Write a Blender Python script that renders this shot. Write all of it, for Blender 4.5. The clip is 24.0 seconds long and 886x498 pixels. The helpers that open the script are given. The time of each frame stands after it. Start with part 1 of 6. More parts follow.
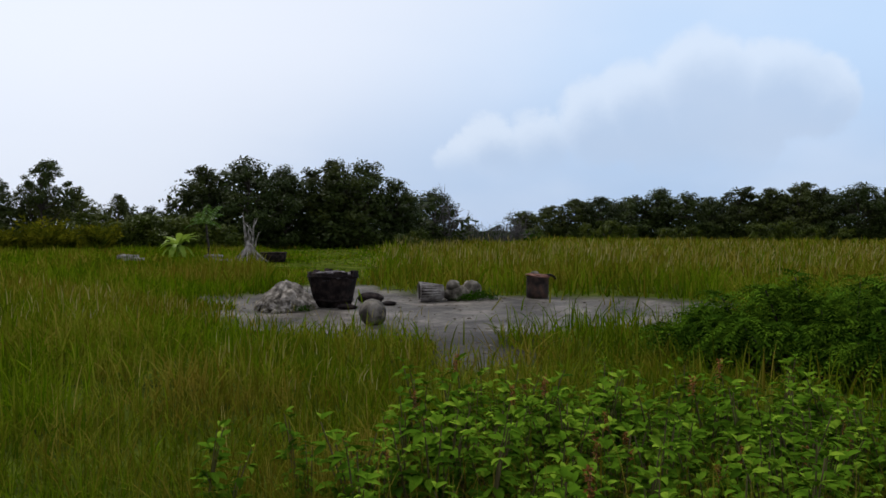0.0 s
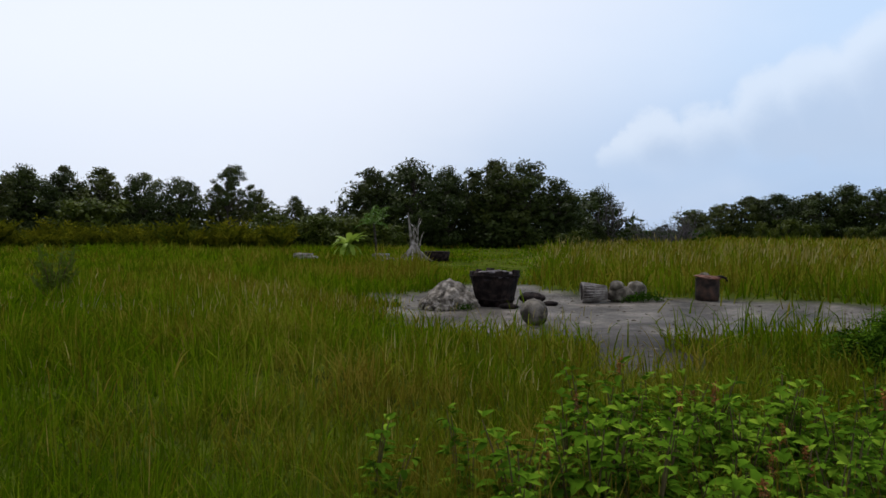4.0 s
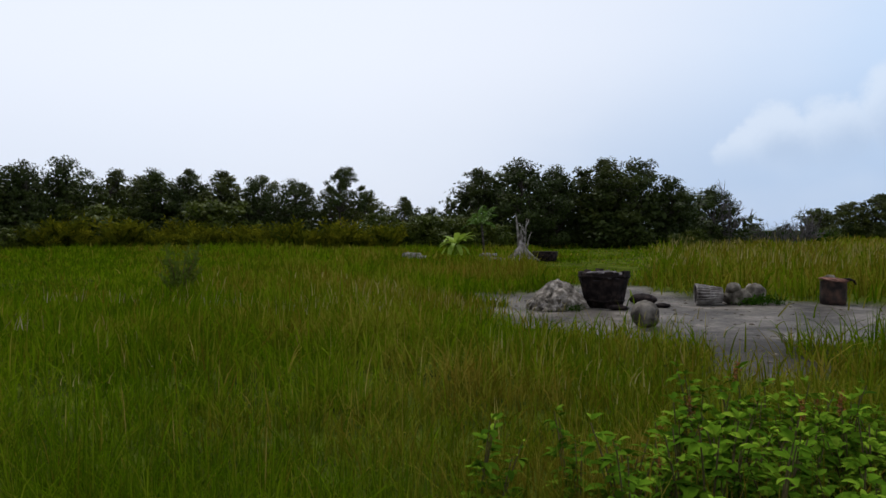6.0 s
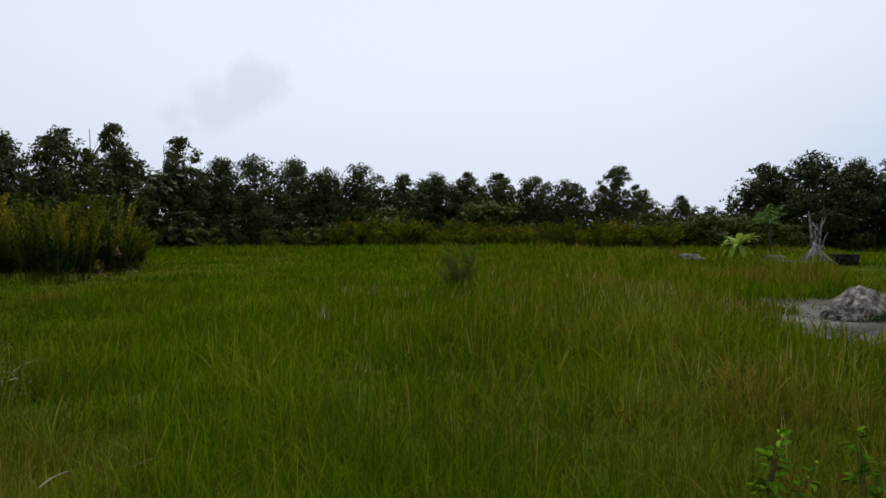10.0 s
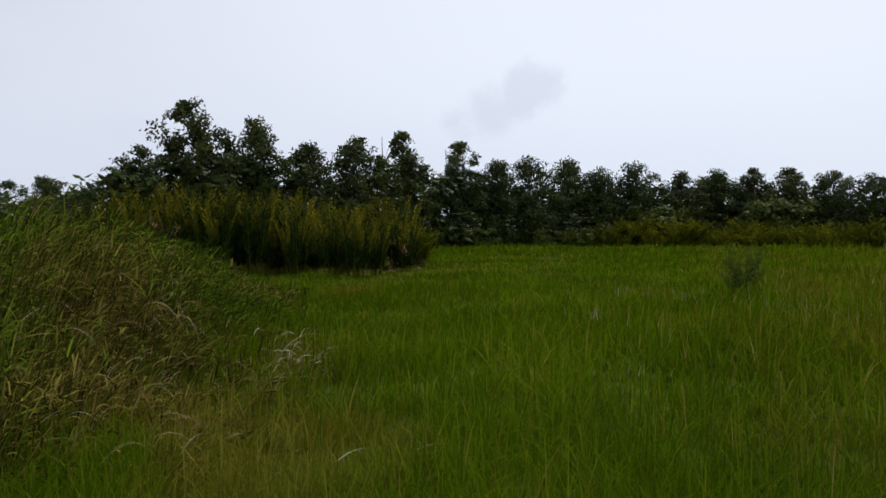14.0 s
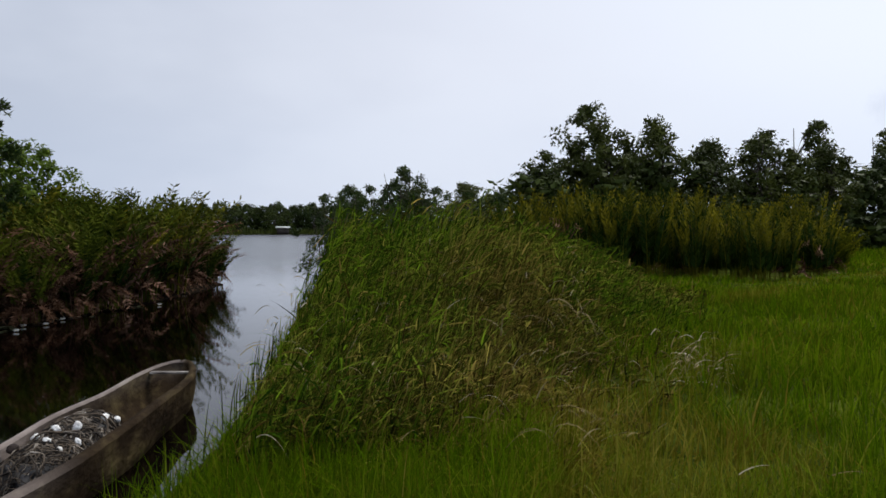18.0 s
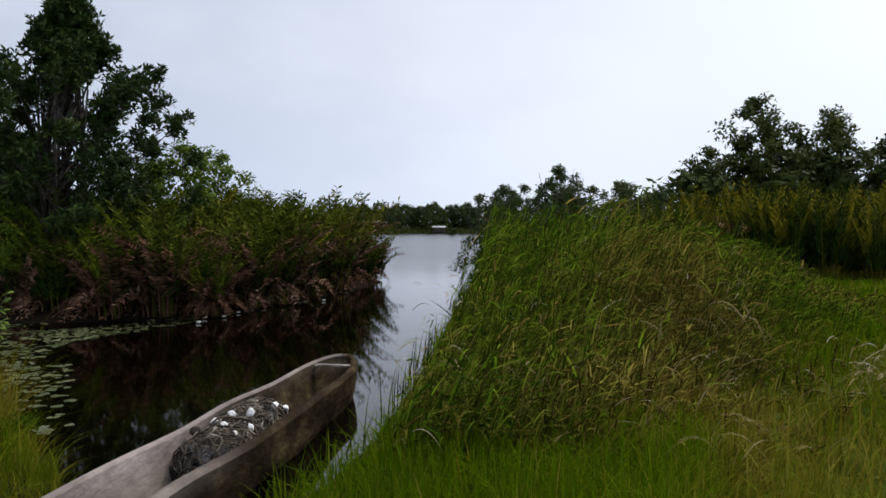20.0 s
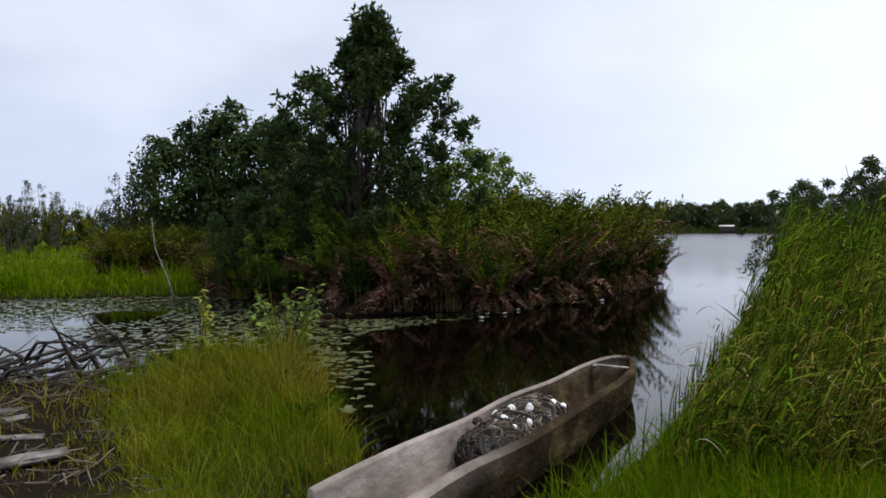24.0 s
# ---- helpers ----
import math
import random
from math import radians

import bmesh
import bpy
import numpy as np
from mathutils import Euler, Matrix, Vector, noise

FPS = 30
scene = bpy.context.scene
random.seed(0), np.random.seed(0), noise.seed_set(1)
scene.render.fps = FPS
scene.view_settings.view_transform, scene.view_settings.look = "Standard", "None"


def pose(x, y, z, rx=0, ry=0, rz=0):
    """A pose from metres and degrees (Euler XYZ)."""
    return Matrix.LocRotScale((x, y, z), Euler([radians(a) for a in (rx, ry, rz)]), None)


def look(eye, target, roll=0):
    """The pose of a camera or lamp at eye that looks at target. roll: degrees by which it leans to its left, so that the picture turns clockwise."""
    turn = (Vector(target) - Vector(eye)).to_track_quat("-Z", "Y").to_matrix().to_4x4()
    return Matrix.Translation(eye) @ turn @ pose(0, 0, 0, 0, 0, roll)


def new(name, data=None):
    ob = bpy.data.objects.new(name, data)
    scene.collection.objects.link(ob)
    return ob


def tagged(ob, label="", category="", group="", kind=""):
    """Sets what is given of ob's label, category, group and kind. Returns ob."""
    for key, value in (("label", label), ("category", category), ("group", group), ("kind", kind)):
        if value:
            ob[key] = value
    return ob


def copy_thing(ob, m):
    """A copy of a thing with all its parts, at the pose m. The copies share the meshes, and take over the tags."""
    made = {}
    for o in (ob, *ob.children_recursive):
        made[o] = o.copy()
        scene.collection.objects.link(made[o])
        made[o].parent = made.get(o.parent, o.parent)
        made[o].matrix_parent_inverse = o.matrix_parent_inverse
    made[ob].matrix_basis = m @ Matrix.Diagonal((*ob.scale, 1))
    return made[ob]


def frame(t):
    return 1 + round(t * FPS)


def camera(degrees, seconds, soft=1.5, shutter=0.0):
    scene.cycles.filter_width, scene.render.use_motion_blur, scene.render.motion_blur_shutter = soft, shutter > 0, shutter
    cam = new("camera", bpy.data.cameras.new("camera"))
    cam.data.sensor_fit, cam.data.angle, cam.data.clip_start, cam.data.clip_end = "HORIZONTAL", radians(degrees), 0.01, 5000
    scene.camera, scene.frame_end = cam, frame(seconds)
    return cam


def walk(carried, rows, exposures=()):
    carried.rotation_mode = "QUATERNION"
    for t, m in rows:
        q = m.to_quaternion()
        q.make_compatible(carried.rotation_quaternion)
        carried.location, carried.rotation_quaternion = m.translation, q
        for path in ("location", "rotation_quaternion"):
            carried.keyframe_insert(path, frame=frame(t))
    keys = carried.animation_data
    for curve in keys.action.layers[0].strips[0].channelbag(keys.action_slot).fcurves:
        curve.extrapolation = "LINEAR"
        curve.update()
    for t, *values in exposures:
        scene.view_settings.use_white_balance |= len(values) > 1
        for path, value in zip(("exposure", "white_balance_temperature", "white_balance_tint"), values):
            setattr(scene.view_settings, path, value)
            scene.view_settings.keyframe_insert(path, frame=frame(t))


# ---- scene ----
cam = camera(59.0, 24.0, soft=1.6)
EYE = 1.6
# seconds, yaw, pitch, roll in degrees: the camera turns where it stands
ROWS = [
    (0.0, 0.00, -1.38, -0.19),
    (0.5, 0.22, -1.38, -0.17),
    (1.0, 2.32, -1.37, -0.19),
    (1.5, 4.38, -1.37, -0.19),
    (3.5, 9.13, -1.42, -0.14),
    (4.0, 11.79, -1.44, -0.13),
    (4.5, 13.90, -1.44, -0.12),
    (5.0, 16.14, -1.45, -0.10),
    (5.5, 17.48, -1.45, -0.10),
    (6.0, 19.64, -1.46, -0.09),
    (6.5, 20.72, -1.45, -0.05),
    (7.0, 23.41, -1.47, -0.10),
    (7.5, 27.24, -1.47, -0.05),
    (8.0, 29.95, -1.48, -0.04),
    (8.5, 32.35, -1.46, 0.03),
    (9.0, 34.84, -1.46, 0.00),
    (9.5, 37.18, -1.48, -0.04),
    (11.5, 46.30, -1.50, -0.07),
    (12.0, 49.33, -1.54, -0.02),
    (12.5, 52.78, -1.52, -0.07),
    (13.0, 55.03, -1.51, -0.08),
    (13.5, 57.03, -1.51, -0.06),
    (14.0, 59.13, -1.51, -0.07),
    (14.5, 61.87, -1.53, -0.03),
    (15.0, 64.97, -1.52, 0.01),
    (15.5, 67.71, -1.53, -0.04),
    (16.0, 70.50, -1.51, -0.04),
    (16.5, 73.57, -1.52, -0.01),
    (17.0, 78.01, -1.51, 0.07),
    (17.5, 83.14, -1.50, 0.11),
    (18.0, 87.64, -1.49, 0.10),
    (18.5, 90.85, -1.51, 0.14),
    (19.0, 94.26, -1.50, 0.15),
    (19.5, 96.78, -1.50, 0.14),
    (21.5, 105.50, -1.51, 0.22),
    (22.0, 107.66, -1.51, 0.23),
    (22.5, 109.06, -1.51, 0.24),
    (23.0, 113.65, -1.50, 0.22),
    (23.5, 117.16, -1.48, 0.27),
    (24.0, 119.10, -1.48, 0.23),
]
walk(cam, [(t, pose(0, 0, EYE, 90 + pitch, roll, yaw)) for t, yaw, pitch, roll in ROWS],
     exposures=[(0, -0.05), (4, -0.03), (7, -0.09), (9, -0.12), (12, -0.08), (14, -0.09), (16, -0.10), (18, 0.02), (19.5, 0.16), (21.5, 0.38), (24, 0.44)])

# ---- light: an overcast sky, brightest where the hidden sun stands ----
SUN_AZ, SUN_EL = 32.0, 57.0   # degrees to the left of +y, and up


def bearing(az, d, z=0.0):
    """The point d metres off, az degrees to the left of +y."""
    a = radians(az)
    return Vector((-math.sin(a) * d, math.cos(a) * d, z))


def make_world():
    w = bpy.data.worlds.new("overcast_sky")
    scene.world = w
    w.use_nodes = True
    n, l = w.node_tree.nodes, w.node_tree.links
    n.clear()
    out = n.new("ShaderNodeOutputWorld")
    bg = n.new("ShaderNodeBackground")
    sky = n.new("ShaderNodeTexSky")
    sky.sky_type, sky.sun_disc = "NISHITA", False
    sky.sun_elevation, sky.sun_rotation = radians(SUN_EL), radians(-SUN_AZ)
    tc = n.new("ShaderNodeTexCoord")
    sep = n.new("ShaderNodeSeparateXYZ")
    l.new(tc.outputs["Generated"], sep.inputs[0])

    def math_node(op, a, b=None, clamp=False):
        m = n.new("ShaderNodeMath")
        m.operation, m.use_clamp = op, clamp
        for k, v in enumerate((a, b)):
            if v is None:
                continue
            if isinstance(v, (int, float)):
                m.inputs[k].default_value = v
            else:
                l.new(v, m.inputs[k])
        return m.outputs[0]

    def dot(v):
        m = n.new("ShaderNodeVectorMath")
        m.operation = "DOT_PRODUCT"
        l.new(tc.outputs["Generated"], m.inputs[0])
        m.inputs[1].default_value = v
        return m.outputs["Value"]

    def ramp(fac, lo, hi):
        m = n.new("ShaderNodeMapRange")
        m.interpolation_type = "SMOOTHSTEP"
        l.new(fac, m.inputs[0])
        m.inputs[1].default_value, m.inputs[2].default_value = lo, hi
        return m.outputs[0]

    def mix(fac, a, b):
        m = n.new("ShaderNodeMix")
        m.data_type = "RGBA"
        if isinstance(fac, (int, float)):
            m.inputs[0].default_value = fac
        else:
            l.new(fac, m.inputs[0])
        for k, v in ((6, a), (7, b)):
            if isinstance(v, tuple):
                m.inputs[k].default_value = (*v, 1)
            else:
                l.new(v, m.inputs[k])
        return m.outputs[2]

    def noise_node(scale, detail=4, rough=0.55, stretch=(1, 1, 1)):
        mp = n.new("ShaderNodeMapping")
        mp.inputs["Scale"].default_value = stretch
        l.new(tc.outputs["Generated"], mp.inputs[0])
        t = n.new("ShaderNodeTexNoise")
        t.inputs["Scale"].default_value, t.inputs["Detail"].default_value, t.inputs["Roughness"].default_value = scale, detail, rough
        l.new(mp.outputs[0], t.inputs["Vector"])
        return t.outputs["Fac"]

    up = sep.outputs["Z"]
    # thin blue sky of the clear side, greyer veil on the far side, white round the hidden sun
    blue = mix(0.9, sky.outputs[0], (0.50, 0.66, 0.86))
    blue_side = ramp(dot(bearing(-40, 1)), 0.42, 1.0)
    veil = mix(ramp(dot(bearing(150, 1)), 0.35, 1.0), (0.74, 0.77, 0.87), (0.45, 0.495, 0.60))
    veil = mix(blue_side, veil, (0.56, 0.74, 1.0))
    glow = ramp(dot(bearing(SUN_AZ + 6, 0.86, 0.5)), 0.62, 1.0)
    veil = mix(glow, veil, (0.90, 0.945, 1.05))
    low = ramp(up, 0.22, 0.0)
    grey_low = mix(0.6, veil, (0.46, 0.57, 0.80))
    veil = mix(math_node("MULTIPLY", low, 0.5), veil, grey_low)
    hazy_side = math_node("MULTIPLY", ramp(dot(bearing(-25, 1)), 0.60, 0.97), ramp(up, 0.24, 0.03))
    veil = mix(math_node("MULTIPLY", hazy_side, 0.6), veil, (0.36, 0.50, 0.74))
    soft_clouds = ramp(noise_node(2.6, 4, 0.5, (1, 1, 2.2)), 0.40, 0.72)
    veil = mix(math_node("MULTIPLY", soft_clouds, 0.28), veil, (0.86, 0.90, 1.0))
    # a heaped white cloud on the blue side, and a small grey one
    wobble = math_node("SUBTRACT", noise_node(7.0, 6, 0.62), 0.5)

    def blob(az, el, lo, hi, wob):
        c = bearing(az, 1, math.tan(radians(el))).normalized()
        return ramp(math_node("ADD", dot(c), math_node("MULTIPLY", wobble, wob)), math.cos(radians(lo)), math.cos(radians(hi)))

    lobes = ((-18.0, 9.6, 3.9), (-22.5, 9.4, 3.3), (-14.0, 8.6, 3.3), (-10.6, 7.7, 2.9), (-7.2, 6.6, 2.5), (-3.6, 5.9, 2.2), (-0.8, 5.0, 1.6), (-16.5, 6.8, 3.0), (-21.0, 6.6, 2.6), (-25.0, 8.4, 2.6))
    heap, under = None, None
    for az, el, r in lobes:
        one, low_one = blob(az, el, r + 0.5, r - 0.5, 0.0042), blob(az - 0.8, el - 2.3, r + 1.5, r - 2.2, 0.0042)
        heap = one if heap is None else math_node("MAXIMUM", heap, one)
        under = low_one if under is None else math_node("MAXIMUM", under, low_one)
    heap_tone = mix(under, (0.80, 0.87, 0.98), (0.48, 0.58, 0.76))
    foot = ramp(math_node("ADD", up, math_node("MULTIPLY", wobble, 0.05)), 0.055, 0.115)
    veil = mix(math_node("MULTIPLY", math_node("MULTIPLY", heap, foot), 0.56), veil, heap_tone)
    grey = blob(55.6, 8.5, 2.6, 0.0, 0.0036)
    for az, el in ((58.0, 7.8), (53.8, 9.4), (52.4, 10.0)):
        grey = math_node("MAXIMUM", grey, blob(az, el, 2.2, 0.0, 0.0036))
    veil = mix(math_node("MULTIPLY", grey, 0.38), veil, (0.55, 0.60, 0.74))
    bright = mix(0.06, veil, blue)
    l.new(bright, bg.inputs[0])
    bg.inputs[1].default_value = 1.0
    l.new(bg.outputs[0], out.inputs[0])


make_world()
sun = new("sun", bpy.data.lights.new("sun", "SUN"))
sun.data.energy, sun.data.angle, sun.data.color = 2.2, radians(14), (1.0, 0.96, 0.9)
sun.matrix_world = look(bearing(SUN_AZ, 30, 30 * math.tan(radians(SUN_EL))), (0, 0, 0))

# ---- materials ----


def material(name, tones, rough=0.6, scale=8.0, source="noise", bump=0.0, bump_scale=40.0, translucent=0.0, metal=0.0, mix_scale=None, spec=0.06):
    """tones: colours from the darkest to the lightest, spread by noise, by the piece or by the object."""
    m = bpy.data.materials.new(name)
    m.use_nodes = True
    n, l = m.node_tree.nodes, m.node_tree.links
    p = n["Principled BSDF"]
    p.inputs["Roughness"].default_value, p.inputs["Metallic"].default_value = rough, metal
    p.inputs["Specular IOR Level"].default_value = spec
    geo = n.new("ShaderNodeNewGeometry")
    rampn = n.new("ShaderNodeValToRGB")
    e = rampn.color_ramp.elements
    for k, c in enumerate(tones):
        pos = k / max(1, len(tones) - 1)
        el = e[k] if k < 2 else e.new(pos)
        el.position = pos
        el.color = (*c, 1)
    for k, c in enumerate(tones):
        e[k].position, e[k].color = k / max(1, len(tones) - 1), (*c, 1)
    nz = n.new("ShaderNodeTexNoise")
    nz.inputs["Scale"].default_value, nz.inputs["Detail"].default_value = scale, 5
    l.new(geo.outputs["Position"], nz.inputs["Vector"])
    spread = n.new("ShaderNodeMapRange")
    spread.inputs[1].default_value, spread.inputs[2].default_value = 0.3, 0.7
    l.new(nz.outputs["Fac"], spread.inputs[0])
    fac = spread.outputs[0]
    if source != "noise":
        mixf = n.new("ShaderNodeMix")
        mixf.inputs[0].default_value = 0.6
        l.new(fac, mixf.inputs[2])
        if source == "island":
            l.new(geo.outputs["Random Per Island"], mixf.inputs[3])
        else:
            oi = n.new("ShaderNodeObjectInfo")
            add = n.new("ShaderNodeMath")
            add.operation = "MULTIPLY_ADD"
            l.new(oi.outputs["Random"], add.inputs[0])
            add.inputs[1].default_value = 0.6
            half = n.new("ShaderNodeMath")
            half.operation = "MULTIPLY"
            half.inputs[1].default_value = 0.4
            l.new(geo.outputs["Random Per Island"], half.inputs[0])
            l.new(half.outputs[0], add.inputs[2])
            l.new(add.outputs[0], mixf.inputs[3])
        fac = mixf.outputs[0]
    l.new(fac, rampn.inputs[0])
    l.new(rampn.outputs[0], p.inputs["Base Color"])
    if bump:
        b2 = n.new("ShaderNodeTexNoise")
        b2.inputs["Scale"].default_value, b2.inputs["Detail"].default_value = bump_scale, 6
        l.new(geo.outputs["Position"], b2.inputs["Vector"])
        bn = n.new("ShaderNodeBump")
        bn.inputs["Strength"].default_value, bn.inputs["Distance"].default_value = bump, 0.03
        l.new(b2.outputs["Fac"], bn.inputs["Height"])
        l.new(bn.outputs[0], p.inputs["Normal"])
    if translucent:
        tr = n.new("ShaderNodeBsdfTranslucent")
        l.new(rampn.outputs[0], tr.inputs[0])
        ms = n.new("ShaderNodeMixShader")
        ms.inputs[0].default_value = translucent
        l.new(p.outputs[0], ms.inputs[1])
        l.new(tr.outputs[0], ms.inputs[2])
        l.new(ms.outputs[0], n["Material Output"].inputs[0])
    return m


def toned(name, first, second, rough=0.55, translucent=0.25, attr="tone", spec=0.06, each=0.8):
    """Two families of tones, mixed by an attribute of the mesh: how dry each blade is, or shade put into the colour of
    ferns and hull.
    """
    m = material(name, first, rough, 0.35, "island", translucent=0, spec=spec)
    n, l = m.node_tree.nodes, m.node_tree.links
    next(x for x in n if x.type == "MIX").inputs[0].default_value = each
    p = n["Principled BSDF"]
    r1 = next(x for x in n if x.type == "VALTORGB")
    r2 = n.new("ShaderNodeValToRGB")
    for k, c in enumerate(second):
        el = r2.color_ramp.elements[k] if k < 2 else r2.color_ramp.elements.new(0.5)
    for k, c in enumerate(second):
        r2.color_ramp.elements[k].position, r2.color_ramp.elements[k].color = k / max(1, len(second) - 1), (*c, 1)
    l.new(r1.inputs[0].links[0].from_socket, r2.inputs[0])
    at = n.new("ShaderNodeAttribute")
    at.attribute_name = attr
    mx = n.new("ShaderNodeMix")
    mx.data_type = "RGBA"
    l.new(at.outputs["Fac"], mx.inputs[0])
    l.new(r1.outputs[0], mx.inputs[6])
    l.new(r2.outputs[0], mx.inputs[7])
    l.new(mx.outputs[2], p.inputs["Base Color"])
    if translucent:
        tr = n.new("ShaderNodeBsdfTranslucent")
        l.new(mx.outputs[2], tr.inputs[0])
        ms = n.new("ShaderNodeMixShader")
        ms.inputs[0].default_value = translucent
        l.new(p.outputs[0], ms.inputs[1])
        l.new(tr.outputs[0], ms.inputs[2])
        l.new(ms.outputs[0], n["Material Output"].inputs[0])
    return m


GRASS = toned("grass_blades", [(0.0195, 0.0440, 0.0012), (0.0640, 0.1200, 0.0018), (0.1560, 0.2300, 0.0050)],
              [(0.066, 0.048, 0.0055), (0.158, 0.122, 0.0125), (0.330, 0.268, 0.0520)], 0.7, 0.36, spec=0.0, each=0.62)
REED = toned("reed_leaves", [(0.004, 0.013, 0.002), (0.030, 0.068, 0.004), (0.17, 0.265, 0.013)],
             [(0.011, 0.007, 0.003), (0.066, 0.043, 0.010), (0.38, 0.28, 0.065)], 0.5, 0.28, spec=0.0)
SEED = material("grass_seed_heads", [(0.13, 0.105, 0.025), (0.25, 0.205, 0.06), (0.45, 0.38, 0.17)], 0.7, 2.0, "island", translucent=0.2)
THIN_LEAF = material("thin_grey_leaves", [(0.03, 0.036, 0.022), (0.06, 0.068, 0.042), (0.10, 0.11, 0.07)], 0.6, 0.8, "island", translucent=0.15)
YELLOWSTRAW = material("yellow_stalks", [(0.14, 0.10, 0.02), (0.30, 0.23, 0.05), (0.48, 0.40, 0.12)], 0.7, 3.0, "island", translucent=0.25)
STRAW = material("bleached_stalks", [(0.10, 0.07, 0.025), (0.22, 0.17, 0.075), (0.44, 0.40, 0.28)], 0.7, 3.0, "island", translucent=0.15)
TREE_LEAF = material("tree_foliage", [(0.0150, 0.0215, 0.0050), (0.0380, 0.0490, 0.0100), (0.105, 0.118, 0.0210)], 0.5, 0.6, "object", translucent=0.15)
TREE_LEAF_DARK = material("dark_tree_foliage", [(0.0120, 0.0195, 0.0050), (0.0300, 0.0440, 0.0095), (0.0680, 0.087, 0.0170)], 0.45, 0.6, "object", translucent=0.12)
BARK = material("grey_bark", [(0.0213, 0.017, 0.0136), (0.051, 0.0425, 0.0357), (0.102, 0.0892, 0.0765)], 0.85, 9, bump=0.6)
SHRUB_LEAF = material("shrub_leaves", [(0.026, 0.040, 0.005), (0.052, 0.070, 0.008), (0.085, 0.100, 0.012)], 0.5, 0.8, translucent=0.15)
# ferns: very dark first tones stand in for shade inside the clump
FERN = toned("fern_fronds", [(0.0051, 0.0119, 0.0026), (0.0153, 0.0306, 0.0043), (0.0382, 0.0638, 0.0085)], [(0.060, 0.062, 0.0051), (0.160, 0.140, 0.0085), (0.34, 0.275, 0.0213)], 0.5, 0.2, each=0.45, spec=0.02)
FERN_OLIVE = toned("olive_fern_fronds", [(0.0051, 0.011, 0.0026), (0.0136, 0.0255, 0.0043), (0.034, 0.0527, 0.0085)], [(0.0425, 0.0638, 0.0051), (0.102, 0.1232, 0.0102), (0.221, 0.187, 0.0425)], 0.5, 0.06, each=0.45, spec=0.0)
FERN_DEAD = toned("dead_fern_fronds", [(0.007, 0.004, 0.003), (0.022, 0.012, 0.007), (0.05, 0.027, 0.017)], [(0.055, 0.024, 0.013), (0.165, 0.085, 0.050), (0.46, 0.29, 0.205)], 0.8, 0.1, each=0.5, spec=0.0)
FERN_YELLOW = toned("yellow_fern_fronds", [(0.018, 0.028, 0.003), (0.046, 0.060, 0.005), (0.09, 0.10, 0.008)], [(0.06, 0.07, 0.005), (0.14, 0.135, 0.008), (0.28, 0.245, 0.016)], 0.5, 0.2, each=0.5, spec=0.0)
WEED = material("weed_leaves", [(0.014, 0.038, 0.003), (0.066, 0.136, 0.008), (0.24, 0.35, 0.030)], 0.5, 3, "island", translucent=0.15, spec=0.0)
BUSH = toned("bush_leaves", [(0.008, 0.024, 0.003), (0.020, 0.050, 0.004), (0.040, 0.085, 0.007)], [(0.032, 0.072, 0.005), (0.066, 0.128, 0.008), (0.14, 0.235, 0.015)], 0.5, 0.12, each=0.4, spec=0.0)
WOOD_DRY = material("weathered_wood", [(0.08, 0.068, 0.058), (0.19, 0.17, 0.155), (0.36, 0.335, 0.31)], 0.85, 5, bump=0.6, bump_scale=30)
CHAR = material("charred_wood", [(0.0068, 0.0051, 0.0051), (0.017, 0.0127, 0.0119), (0.0425, 0.0298, 0.0255)], 0.8, 7, bump=0.8, bump_scale=25)
CLAY = material("grey_clay", [(0.035, 0.030, 0.022), (0.11, 0.096, 0.076), (0.26, 0.23, 0.19)], 0.85, 6, bump=0.5, bump_scale=22)
ASH = material("ash_rubble", [(0.04, 0.034, 0.026), (0.15, 0.13, 0.108), (0.38, 0.34, 0.295)], 0.9, 9, bump=1.0, bump_scale=18)
RUST = material("rusty_metal", [(0.02, 0.016, 0.015), (0.04, 0.03, 0.026), (0.085, 0.05, 0.036)], 0.7, 7, bump=0.4, metal=0.3)
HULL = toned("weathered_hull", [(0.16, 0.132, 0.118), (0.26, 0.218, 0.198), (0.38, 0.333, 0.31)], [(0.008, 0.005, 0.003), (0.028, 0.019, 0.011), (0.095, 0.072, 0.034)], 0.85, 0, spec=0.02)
_n, _l = HULL.node_tree.nodes, HULL.node_tree.links
_b, _t, _c = _n.new("ShaderNodeBump"), _n.new("ShaderNodeTexNoise"), _n.new("ShaderNodeMapping")
_t.inputs["Scale"].default_value, _t.inputs["Detail"].default_value = 13, 9
_c.inputs["Scale"].default_value = (0.8, 1.5, 1.5)
_l.new(next(x for x in _n if x.type == "NEW_GEOMETRY").outputs["Position"], _c.inputs[0])
_l.new(_c.outputs[0], _t.inputs["Vector"])
_b.inputs["Strength"].default_value, _b.inputs["Distance"].default_value = 0.7, 0.025
_l.new(_t.outputs["Fac"], _b.inputs["Height"])
_l.new(_b.outputs[0], _n["Principled BSDF"].inputs["Normal"])
for _x in _n:
    if _x.type == "MIX" and _x.data_type == "FLOAT":
        _x.inputs[0].default_value = 0.0
    if _x.type == "TEX_NOISE" and _x != _t:
        _x.inputs["Scale"].default_value, _x.inputs["Detail"].default_value, _x.inputs["Roughness"].default_value = 2.6, 9, 0.62
        _l.new(_c.outputs[0], _x.inputs["Vector"])
NET = material("dark_netting", [(0.012, 0.012, 0.013), (0.03, 0.03, 0.032), (0.08, 0.075, 0.07)], 0.7, 12, "island")
FLOAT = material("white_foam_float", [(0.6, 0.58, 0.55), (0.75, 0.73, 0.7), (0.82, 0.82, 0.8)], 0.6, 9)
